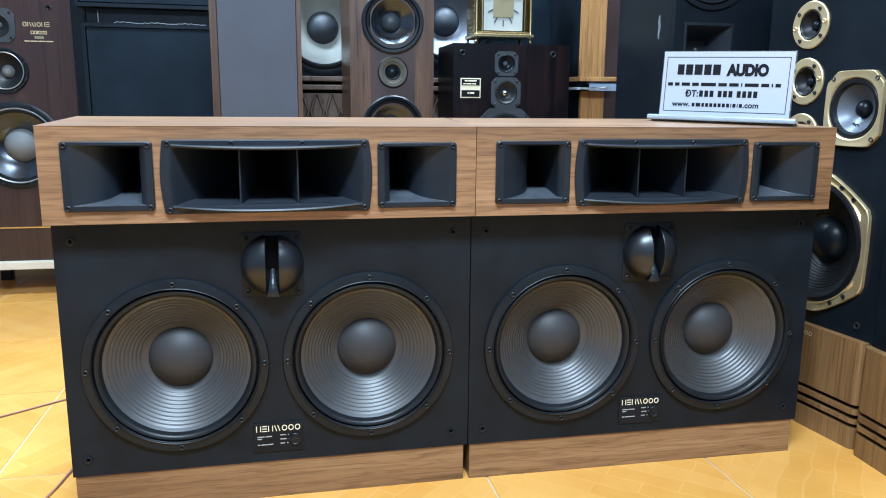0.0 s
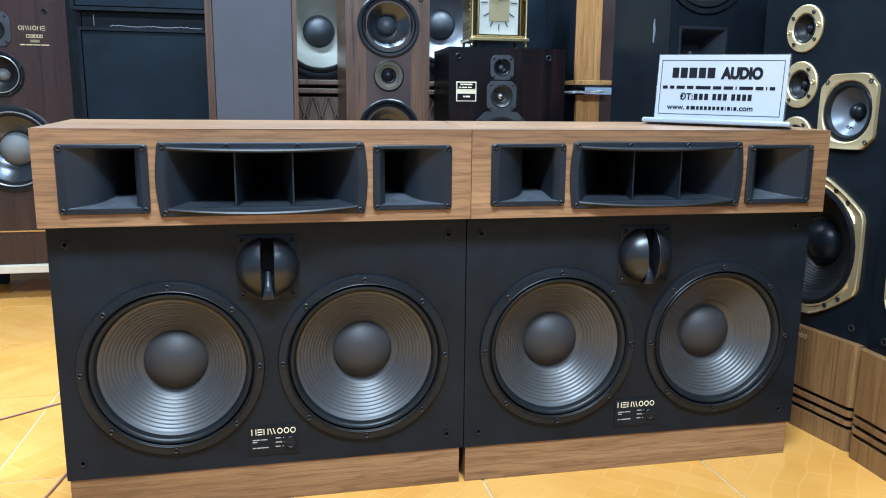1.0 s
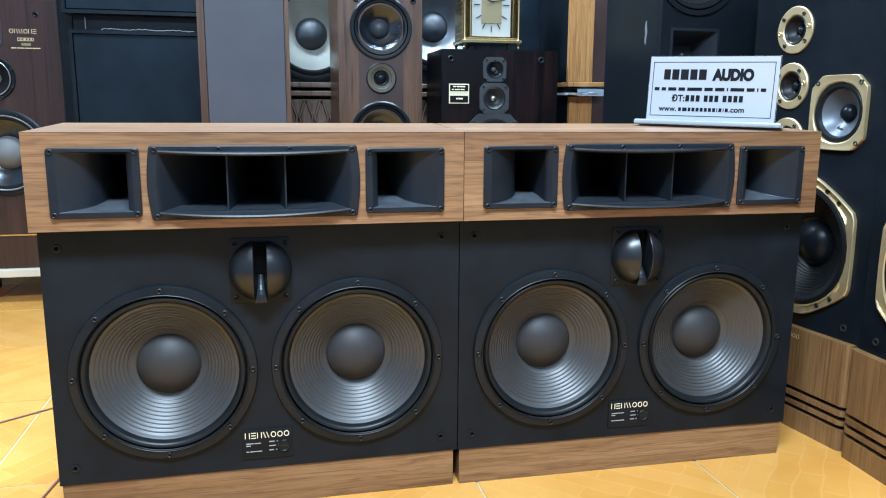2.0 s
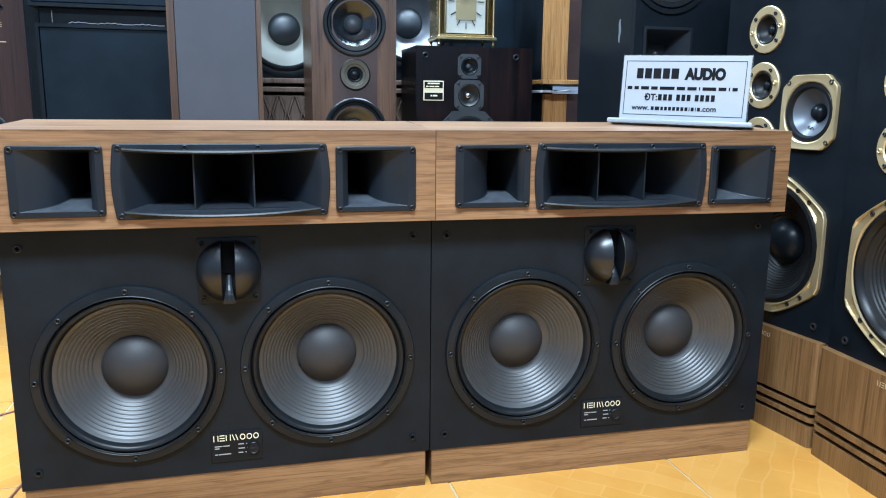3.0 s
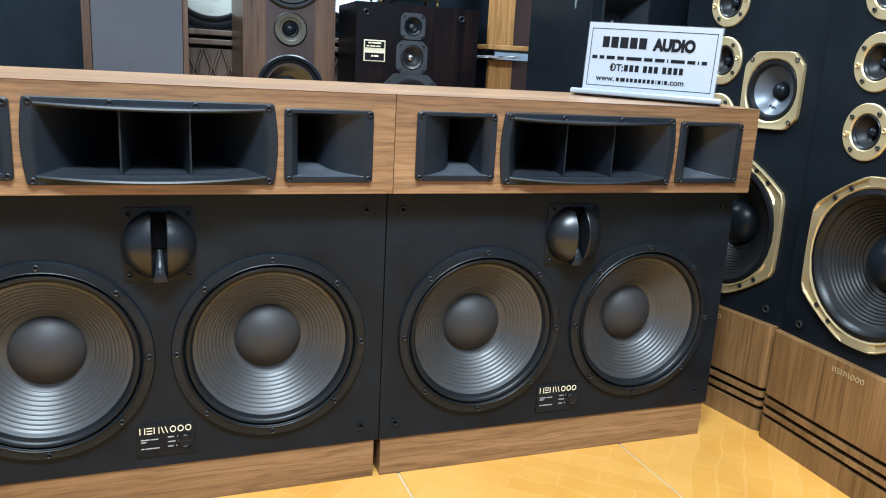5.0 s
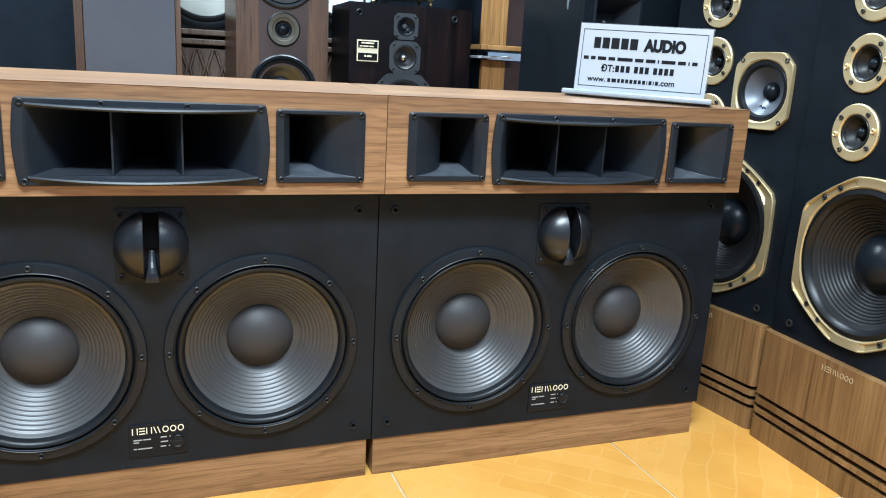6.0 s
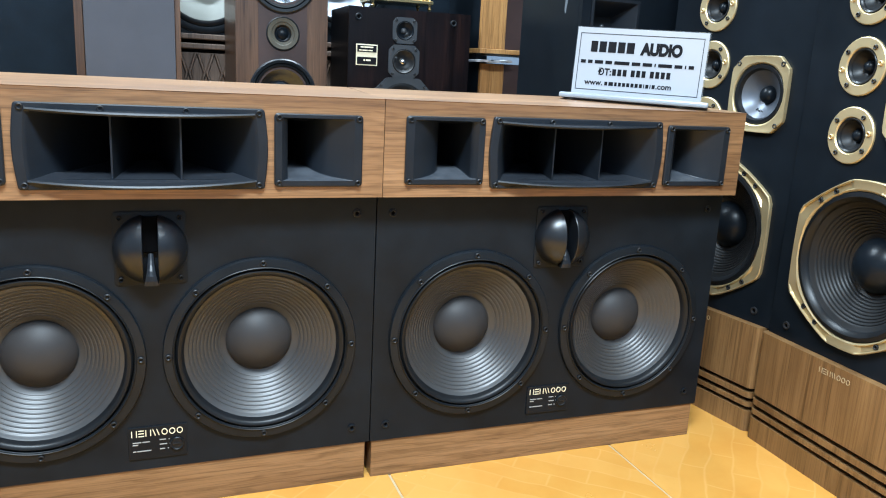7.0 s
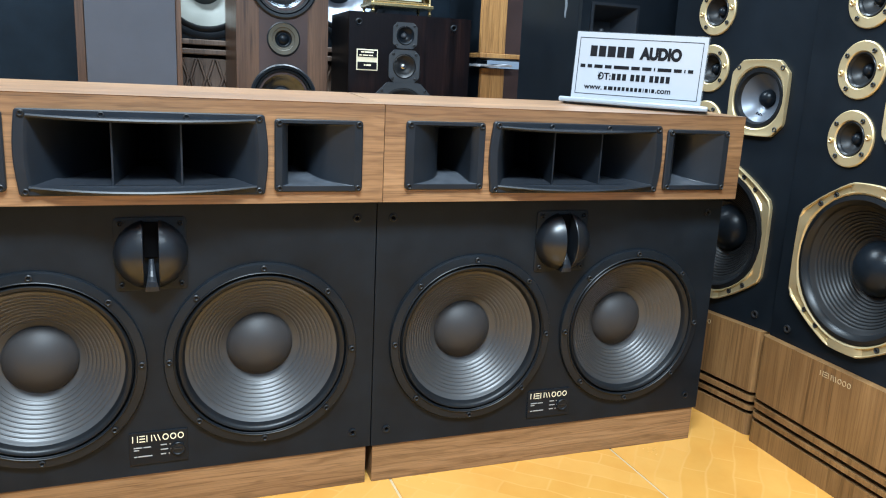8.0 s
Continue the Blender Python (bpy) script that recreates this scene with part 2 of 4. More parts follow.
# ---- mesh helpers ----
def part(name, bm, material, parent=None, label="", smooth=None, at=None):
    """Links a bmesh as one mesh object, under a thing or a part."""
    bmesh.ops.recalc_face_normals(bm, faces=bm.faces[:])
    me = bpy.data.meshes.new(name)
    bm.to_mesh(me)
    bm.free()
    for mat in material if isinstance(material, tuple) else (material,):
        me.materials.append(mat)
    if smooth is not None:
        me.shade_smooth()
        me.set_sharp_from_angle(angle=radians(smooth))
    ob = new(name, me)
    if parent is not None:
        ob.parent = parent
    if at is not None:
        ob.matrix_basis = at
    return tagged(ob, label)


def thing(name, label, category, group="", at=None):
    ob = new(name)
    if at is not None:
        ob.matrix_basis = at
    return tagged(ob, label, category, group)


def box(x0, x1, y0, y1, z0, z1, bevel=0.0, bm=None, segs=2):
    own = bm is None
    bm = bm or bmesh.new()
    r = bmesh.ops.create_cube(bm, size=1.0)
    bmesh.ops.transform(bm, matrix=Matrix.Translation(((x0 + x1) / 2, (y0 + y1) / 2, (z0 + z1) / 2)) @ Matrix.Diagonal((x1 - x0, y1 - y0, z1 - z0, 1)), verts=r["verts"])
    if bevel and own:
        bmesh.ops.bevel(bm, geom=bm.edges[:], offset=bevel, segments=segs, affect="EDGES", profile=0.5)
    return bm


def loft(rings, bm=None, cap_first=False, cap_last=False):
    """Bridges rings of equally many points."""
    bm = bm or bmesh.new()
    made = [[bm.verts.new(p) for p in ring] for ring in rings]
    for a, c in zip(made, made[1:]):
        n = len(a)
        for i in range(n):
            bm.faces.new((a[i], a[(i + 1) % n], c[(i + 1) % n], c[i]))
    if cap_first:
        bm.faces.new(made[0])
    if cap_last:
        bm.faces.new(made[-1])
    return bm


def circle(r, y, n=48, cx=0.0, cz=0.0, turn=0.0):
    return [(cx + r * math.cos(turn + 2 * math.pi * i / n), y, cz + r * math.sin(turn + 2 * math.pi * i / n)) for i in range(n)]


def lathe(profile, n=48, cx=0.0, cz=0.0, cap_last=True, cap_first=False, bm=None):
    """Turns (radius, y) steps about an axis along y."""
    return loft([circle(max(r, 0.0004), y, n, cx, cz) for r, y in profile], bm, cap_first, cap_last)


def rect(hw, hh, y, cx=0.0, cz=0.0, r=0.006, k=3, bow=0.0):
    """A rectangle's outline with rounded corners; bow swells the upright sides."""
    pts = []
    for sx, sz, a0 in ((1, 1, 0), (-1, 1, 90), (-1, -1, 180), (1, -1, 270)):
        for i in range(k + 1):
            a = radians(a0 + 90 * i / k)
            pts.append([cx + sx * (hw - r) + r * math.cos(a), y, cz + sz * (hh - r) + r * math.sin(a)])
        if bow:
            side = {(1, 1): None, (-1, 1): -1, (-1, -1): None, (1, -1): 1}[(sx, sz)]
            if side:
                for j in range(1, 6):
                    f = j / 6
                    zz = (1 - 2 * f) * (hh - r) * (1 if side < 0 else -1)
                    pts.append([cx + side * (hw + bow * math.sin(math.pi * f)), y, cz + zz])
    return [tuple(p) for p in pts]


def panel(outline, holes, y0, y1, bm=None):
    """A plate between y0 (front) and y1 with openings through it; outlines are lists of (x, z)."""
    bm = bm or bmesh.new()
    edges = []
    for loop in [outline] + holes:
        vs = [bm.verts.new((x, y0, z)) for x, z in loop]
        edges += [bm.edges.new((vs[i], vs[(i + 1) % len(vs)])) for i in range(len(vs))]
    got = bmesh.ops.triangle_fill(bm, edges=edges, use_beauty=True, use_dissolve=False)
    faces = [g for g in got["geom"] if isinstance(g, bmesh.types.BMFace)]
    ext = bmesh.ops.extrude_face_region(bm, geom=faces)
    bmesh.ops.translate(bm, vec=(0, y1 - y0, 0), verts=[g for g in ext["geom"] if isinstance(g, bmesh.types.BMVert)])
    return bm


def flat(ring):
    return [(p[0], p[2]) for p in ring]


def ring_screw(parent, x, y, z, r=0.006, mat=None, inner=None):
    """A small socket: a turned rim round a dark hole, on the face at y."""
    ob = part("screw", lathe(((r, y), (r, y - 0.003), (r * 0.72, y - 0.0042), (r * 0.5, y - 0.003), (r * 0.45, y + 0.001), (0.0, y + 0.001)), 14, x, z), mat or SCREW, parent, smooth=40)
    if inner:
        part("socket_hole", lathe(((r * 0.44, y - 0.0002), (0.0, y - 0.0002)), 10, x, z), inner, ob)
    return ob


def marks(parent, name, x, y, z, widths, height, gap, mat, label="", stroke=0.0):
    """A row of plain bars, or of outlined blocks, that stands for lettering."""
    bm = bmesh.new()
    for w in widths:
        if w > 0 and stroke:
            for x0, x1, z0, z1 in ((x, x + stroke, z, z + height), (x + w - stroke, x + w, z, z + height), (x + stroke, x + w - stroke, z, z + stroke), (x + stroke, x + w - stroke, z + height - stroke, z + height)):
                box(x0, x1, y - 0.0008, y, z0, z1, bm=bm)
        elif w > 0:
            box(x, x + w, y - 0.0008, y, z, z + height, bm=bm)
        x += abs(w) + gap
    return part(name, bm, mat, parent, label)


def brand_row(parent, x, y, z, shapes, h, w, gap, stroke, mat, label):
    """A brand mark as a row of plain shapes: uprights, stacked bars, slants and rings."""
    bm = bmesh.new()
    for k in shapes:
        ww = w * {"ring": 1.12, "slants": 1.35, "upright": 0.28}[k] if k in ("ring", "slants", "upright") else w
        if k == "ring":
            outer = [(x + ww / 2 + ww / 2 * math.cos(2 * math.pi * i / 20), z + h / 2 + h / 2 * math.sin(2 * math.pi * i / 20)) for i in range(20)]
            inner = [(x + ww / 2 + (ww / 2 - stroke) * math.cos(2 * math.pi * i / 20), z + h / 2 + (h / 2 - stroke) * math.sin(2 * math.pi * i / 20)) for i in range(20)]
            loft([[(p[0], yy, p[1]) for p in loop] for loop, yy in ((outer, y), (outer, y - 0.0008), (inner, y - 0.0008), (inner, y))], bm)
        elif k == "slants":
            for x0 in (x, x + ww * 0.5):
                loft([[(x0, yy, z + h), (x0 + stroke, yy, z + h), (x0 + ww * 0.38 + stroke * 0.5, yy, z), (x0 + ww * 0.38 - stroke * 0.5, yy, z)] for yy in (y, y - 0.0008)], bm, True, True)
        elif k == "stack":
            for f in (0.0, 0.5, 1.0):
                box(x, x + ww, y - 0.0008, y, z + (h - stroke) * f, z + (h - stroke) * f + stroke, bm=bm)
        else:
            for x0 in (x,) if k == "upright" else (x, x + ww - stroke):
                box(x0, x0 + stroke, y - 0.0008, y, z, z + h, bm=bm)
        x += ww + gap
    return part("brand_mark", bm, mat, parent, label)


LONG_MARK = ("pair", "stack", "pair", "slants", "ring", "ring", "ring")


def ridged_profile(r0, y0, r1, y1, ridges, depth, start=0.0, stop=1.0):
    """A cone's slope from (r0, y0) in to (r1, y1), with rings pressed into part of it."""
    def at(f, out=0.0):
        return (r0 + (r1 - r0) * f, y0 + (y1 - y0) * f - out)

    pts = [at(0.0)]
    for i in range(ridges):
        f, w = start + (stop - start) * i / ridges, (stop - start) / ridges
        pts += [at(f), at(f + w * 0.30, depth * 0.22), at(f + w * 0.60), at(f + w * 0.80, -depth), at(f + w * 0.92, -depth * 0.7)]
    pts.append(at(stop))
    if stop < 1:
        pts.append((r1, y1))
    return pts


def dome(r, y, rise, n=8):
    """A cap's profile: from the rim at (r, y) to a top that stands rise before it."""
    R = (r * r + rise * rise) / (2 * rise)
    return [(r * (1 - i / n), y - (math.sqrt(max(R * R - (r * (1 - i / n)) ** 2, 0)) - (R - rise))) for i in range(n + 1)]


# ---- setting ----
X0, X1, Y0, Y1, H = -2.7, 1.9, -2.9, 2.75, 2.97
S = 0.578


def setting():
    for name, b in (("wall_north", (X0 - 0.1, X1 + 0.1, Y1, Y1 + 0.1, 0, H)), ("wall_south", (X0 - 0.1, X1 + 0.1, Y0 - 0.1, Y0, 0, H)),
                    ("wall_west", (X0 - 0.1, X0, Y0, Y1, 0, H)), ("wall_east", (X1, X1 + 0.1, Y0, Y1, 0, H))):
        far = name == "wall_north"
        tagged(part(name, box(*b), WALLPAINT if far else DARKWALL), "painted pale grey plaster wall of the showroom" if far else "unseen dark blue-grey wall, toned to hold back bounced light", "wall", kind="structure")
    tagged(part("ceiling", box(X0 - 0.1, X1 + 0.1, Y0 - 0.1, Y1 + 0.1, H, H + 0.1), CEILPAINT), "plain white painted ceiling", "ceiling", kind="structure")
    tagged(part("floor", box(X0 - 0.1, X1 + 0.1, Y0 - 0.1, Y1 + 0.1, -0.1, -0.0025), GROUT), "floor of glazed orange tiles with pale joints", "floor", kind="structure")


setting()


def shell(parent, W, D, z0, z1, mat, front=0.021):
    """The boards of a cabinet behind its baffle."""
    for x in (0.0, W - 0.02):
        part("side_panel", box(x, x + 0.02, front, D, z0, z1), mat, parent)
    for z in (z0, z1 - 0.02):
        part("top_panel" if z > z0 else "bottom_panel", box(0.0205, W - 0.0205, front, D, z, z + 0.02), mat, parent)
    part("back_panel", box(0.0205, W - 0.0205, D - 0.02, D, z0 + 0.0205, z1 - 0.0205), mat, parent)


# ---- the twin-woofer loudspeakers in front ----
def woofer(parent, cx, cz, y=0.0):
    w = part("woofer", lathe(((0.193, y), (0.193, y - 0.005), (0.1912, y - 0.0085), (0.1890, y - 0.009), (0.1735, y - 0.010), (0.171, y - 0.008), (0.1707, y - 0.002), (0.1707, y + 0.03)), 72, cx, cz, cap_last=False), FRAME, parent, "black woofer frame with a ribbed grey cone", smooth=35)
    part("surround", lathe(((0.1711, y + 0.001), (0.169, y - 0.006), (0.165, y - 0.0105), (0.160, y - 0.0095), (0.1560, y - 0.004), (0.1535, y + 0.004), (0.1515, y + 0.008)), 72, cx, cz, cap_last=False), RUBBER, w, "black rubber surround", smooth=50)
    prof = ridged_profile(0.153, y + 0.005, 0.064, y + 0.066, 9, 0.0017, 0.05, 0.80)
    part("cone", lathe(prof, 72, cx, cz), CONE, w, "grey paper cone with pressed rings", smooth=60)
    part("dust_cap", lathe([(0.069, y + 0.069)] + dome(0.068, y + 0.060, 0.034, 10), 48, cx, cz), CAP, w, "dark domed dust cap", smooth=60)
    part("gasket", lathe(((0.1758, y - 0.0094), (0.1750, y - 0.0122), (0.1735, y - 0.0130), (0.1720, y - 0.0118), (0.1715, y - 0.006)), 72, cx, cz, cap_last=False), RUBBER, w, "thin black gasket", smooth=50)
    for i in range(8):
        a = radians(90 + 45 * i)
        ring_screw(w, cx + 0.1825 * math.cos(a), y - 0.0095, cz + 0.1825 * math.sin(a), 0.0062)
    return w


def small_horn(parent, cx, cz, y, inward):
    """A horn whose outer side wall flares widely; the throat lies towards the cabinet's middle (inward = 1 or -1)."""
    hw, hh = 0.0848, 0.069
    rings = [rect(hw, hh, y, cx, cz, 0.007), rect(hw, hh, y - 0.005, cx, cz, 0.007), rect(hw - 0.002, hh - 0.002, y - 0.0065, cx, cz, 0.006)]

    def section(d):
        out = -0.068 + 0.084 * (1 - math.exp(-d / 0.032))
        inn = 0.071 - 0.011 * min(d / 0.010, 1.0) - 0.010 * min(d / 0.10, 1.0)
        low, high = -0.0575 + 0.0165 * min(d / 0.07, 1.0), 0.0615 - 0.012 * min(d / 0.10, 1.0)
        return rect((inn - out) / 2, (high - low) / 2, y - 0.0065 + d, cx + inward * (inn + out) / 2, cz + (high + low) / 2, 0.0022, 2)

    lip_ring = [(cx + (p[0] - cx) * 0.992, y - 0.0065, cz + (p[2] - cz) * 0.992) for p in rings[-1]]
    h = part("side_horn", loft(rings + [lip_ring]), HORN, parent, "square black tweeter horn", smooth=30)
    depths = (0.0, 0.004, 0.010, 0.018, 0.028, 0.040, 0.055, 0.075, 0.100, 0.140, 0.200)
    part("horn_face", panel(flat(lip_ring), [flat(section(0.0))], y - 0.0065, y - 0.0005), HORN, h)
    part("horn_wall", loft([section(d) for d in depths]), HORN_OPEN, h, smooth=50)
    # The throat's shade is painted with near-black instead of horn plastic.
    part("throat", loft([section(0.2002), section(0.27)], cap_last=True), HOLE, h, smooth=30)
    for sx in (-1, 1):
        for sz in (-1, 1):
            ring_screw(h, cx + sx * (hw - 0.0085), y - 0.0062, cz + sz * (hh - 0.0075), 0.0058)
    return h


def lip(cx, mid_z, y, half, reach, t, rise, sag=0.009, upper=True):
    """A curved lip that bulges forward in plan."""
    bm = bmesh.new()
    n = 20
    rows = []
    for i in range(n + 1):
        s = -1 + 2 * i / n
        x = cx + half * s
        f = y - 0.008 - reach * (1 - s * s)
        cz = mid_z + 0.003 - sag * (1 - s * s)
        rows.append([bm.verts.new(p) for p in ((x, f, cz + t / 2), (x, f - 0.002, cz), (x, f, cz - t / 2),
                     (x, y + 0.05, cz - t / 2 + rise) if upper else (x, y - 0.0065, mid_z - 0.009), (x, y - 0.0065, mid_z + 0.0035) if upper else (x, y + 0.05, cz + t / 2 + rise))])
    for a, c in zip(rows, rows[1:]):
        for k in range(5):
            bm.faces.new((a[k], a[(k + 1) % 5], c[(k + 1) % 5], c[k]))
    bm.faces.new(rows[0])
    bm.faces.new(rows[-1])
    return bm


def mid_horn(parent, cx, cz, y):
    hw, hh = 0.2055, 0.0745
    rings = [rect(hw, hh, y, cx, cz, 0.006, bow=0.006), rect(hw, hh, y - 0.006, cx, cz, 0.006, bow=0.006), rect(hw - 0.002, hh - 0.002, y - 0.0075, cx, cz, 0.005, bow=0.006),
             rect(hw - 0.015, hh - 0.013, y - 0.0075, cx, cz, 0.004, bow=0.004), rect(hw - 0.022, hh - 0.016, y - 0.003, cx, cz, 0.004, bow=0.004),
             rect(0.130, 0.0525, y + 0.09, cx, cz, 0.004, bow=0.002), rect(0.065, 0.046, y + 0.19, cx, cz, 0.004, bow=0.001)]
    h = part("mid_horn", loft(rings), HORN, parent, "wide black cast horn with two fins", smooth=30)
    # Same near-black in place of the shade deep in this throat.
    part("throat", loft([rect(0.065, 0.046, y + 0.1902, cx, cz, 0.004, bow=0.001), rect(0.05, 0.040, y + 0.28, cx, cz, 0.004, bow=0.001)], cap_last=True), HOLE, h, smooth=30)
    z0, z1 = cz - hh + 0.0168, cz - 0.0455
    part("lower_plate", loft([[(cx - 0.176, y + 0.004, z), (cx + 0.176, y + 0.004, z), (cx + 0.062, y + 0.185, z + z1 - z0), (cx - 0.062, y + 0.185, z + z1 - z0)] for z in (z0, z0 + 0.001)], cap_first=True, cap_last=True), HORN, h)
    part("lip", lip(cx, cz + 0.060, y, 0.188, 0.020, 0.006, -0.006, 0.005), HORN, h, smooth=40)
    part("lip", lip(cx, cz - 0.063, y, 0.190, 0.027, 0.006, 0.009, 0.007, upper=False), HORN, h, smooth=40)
    for s in (-1, 1):
        bm = bmesh.new()
        rows = []
        for f in (0.0, 0.5, 1.0):
            yy = y + 0.002 + 0.19 * f
            xx = cx + s * (0.058 - 0.036 * f)
            t = 0.0016 + 0.003 * f
            zz = 0.0575 - 0.012 * f
            rows.append([(xx - t, yy, cz - zz), (xx + t, yy, cz - zz), (xx + t, yy, cz + zz), (xx - t, yy, cz + zz)])
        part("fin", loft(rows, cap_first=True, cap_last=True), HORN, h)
    for sx in (-0.195, -0.072, 0.068, 0.195):
        ring_screw(h, cx + sx, y - 0.007, cz + 0.0665, 0.006)
    for sx in (-0.195, 0.195):
        ring_screw(h, cx + sx, y - 0.007, cz - 0.0665, 0.006)
    return h


def waveguide(parent, cx, cz, y):
    plate = part("waveguide", loft([rect(0.065, 0.0705, y, cx, cz, 0.008), rect(0.065, 0.0705, y - 0.002, cx, cz, 0.008), rect(0.0635, 0.069, y - 0.003, cx, cz, 0.008)], cap_last=True), BAFFLE, parent, "round black tweeter lens split by an upright slot", smooth=30)
    R, deep = 0.0665, 0.056
    for s in (-1, 1):
        rings = []
        for i in range(11):
            x = 0.0150 + (R - 0.0153) * math.sin(math.pi / 2 * i / 10)
            rr = math.sqrt(max(R * R - x * x, 1e-7))
            arc = []
            for j in range(21):
                a = math.pi * j / 20
                arc.append((cx + s * x, y - 0.002 - deep / R * rr * math.sin(a), cz + rr * math.cos(a)))
            rings.append(arc)
        first = [(cx + s * 0.0135, p[1] + 0.0012, p[2]) for p in rings[0]]
        bm = bmesh.new()
        made = [[bm.verts.new(p) for p in r] for r in [first] + rings]
        bm.faces.new(made[0])
        for a, c in zip(made, made[1:]):
            for j in range(20):
                bm.faces.new((a[j], a[j + 1], c[j + 1], c[j]))
        part("half_dome", bm, BALL, plate, "glossy black half dome", smooth=45)
    rows = []
    for i in range(7):
        f = i / 6
        half, zz = 0.0046 + 0.0082 * f ** 1.6, cz - 0.008 - 0.056 * f
        front = y - 0.008 - 0.030 * math.sin(math.pi * 0.62 * f)
        rows.append([(cx - half, front, zz), (cx - half * 0.3, front - 0.0022, zz), (cx + half * 0.3, front - 0.0022, zz), (cx + half, front, zz), (cx + half, y - 0.002, zz), (cx - half, y - 0.002, zz)])
    bm = loft(rows, cap_first=True, cap_last=True)
    part("slot_back", box(cx - 0.0134, cx + 0.0134, y - 0.012, y - 0.0032, cz - 0.006, cz + 0.062, 0.002), HOLE, plate)
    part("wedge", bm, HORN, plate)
    for sx in (-1, 1):
        for sz in (-1, 1):
            ring_screw(plate, cx + sx * 0.053, y - 0.003, cz + sz * 0.059, 0.005)


def nameplate(parent, x0, z0, y):
    p = part("nameplate", box(x0, x0 + 0.110, y - 0.003, y, z0, z0 + 0.069, 0.001), SATIN, parent, "black name plate with cream print and a level knob")
    brand_row(p, x0 + 0.006, y - 0.003, z0 + 0.049, LONG_MARK, 0.0135, 0.0105, 0.0026, 0.0017, CREAM, "cream brand mark as plain shapes")
    for dz, ws in ((0.036, (0.016, 0.014)), (0.031, (0.010,)), (0.017, (0.006, 0.026))):
        marks(p, "print_line", x0 + 0.008, y - 0.003, z0 + dz, ws, 0.002, 0.002, GREYINK)
    for dz, w in ((0.038, 0.012), (0.028, 0.014), (0.018, 0.010)):
        marks(p, "print_line", x0 + 0.058, y - 0.003, z0 + dz, (w, -0.003, 0.002), 0.002, 0.001, GREYINK)
    k = part("knob", lathe(((0.0135, y - 0.003), (0.0135, y - 0.0065), (0.0125, y - 0.0075), (0.0105, y - 0.006), (0.0, y - 0.006)), 28, x0 + 0.091, z0 + 0.028), FRAME, p, "round black level knob", smooth=35)
    part("knob_slot", box(x0 + 0.083, x0 + 0.099, y - 0.0075, y - 0.0058, z0 + 0.0265, z0 + 0.0295, 0.0005), SCREW, k)


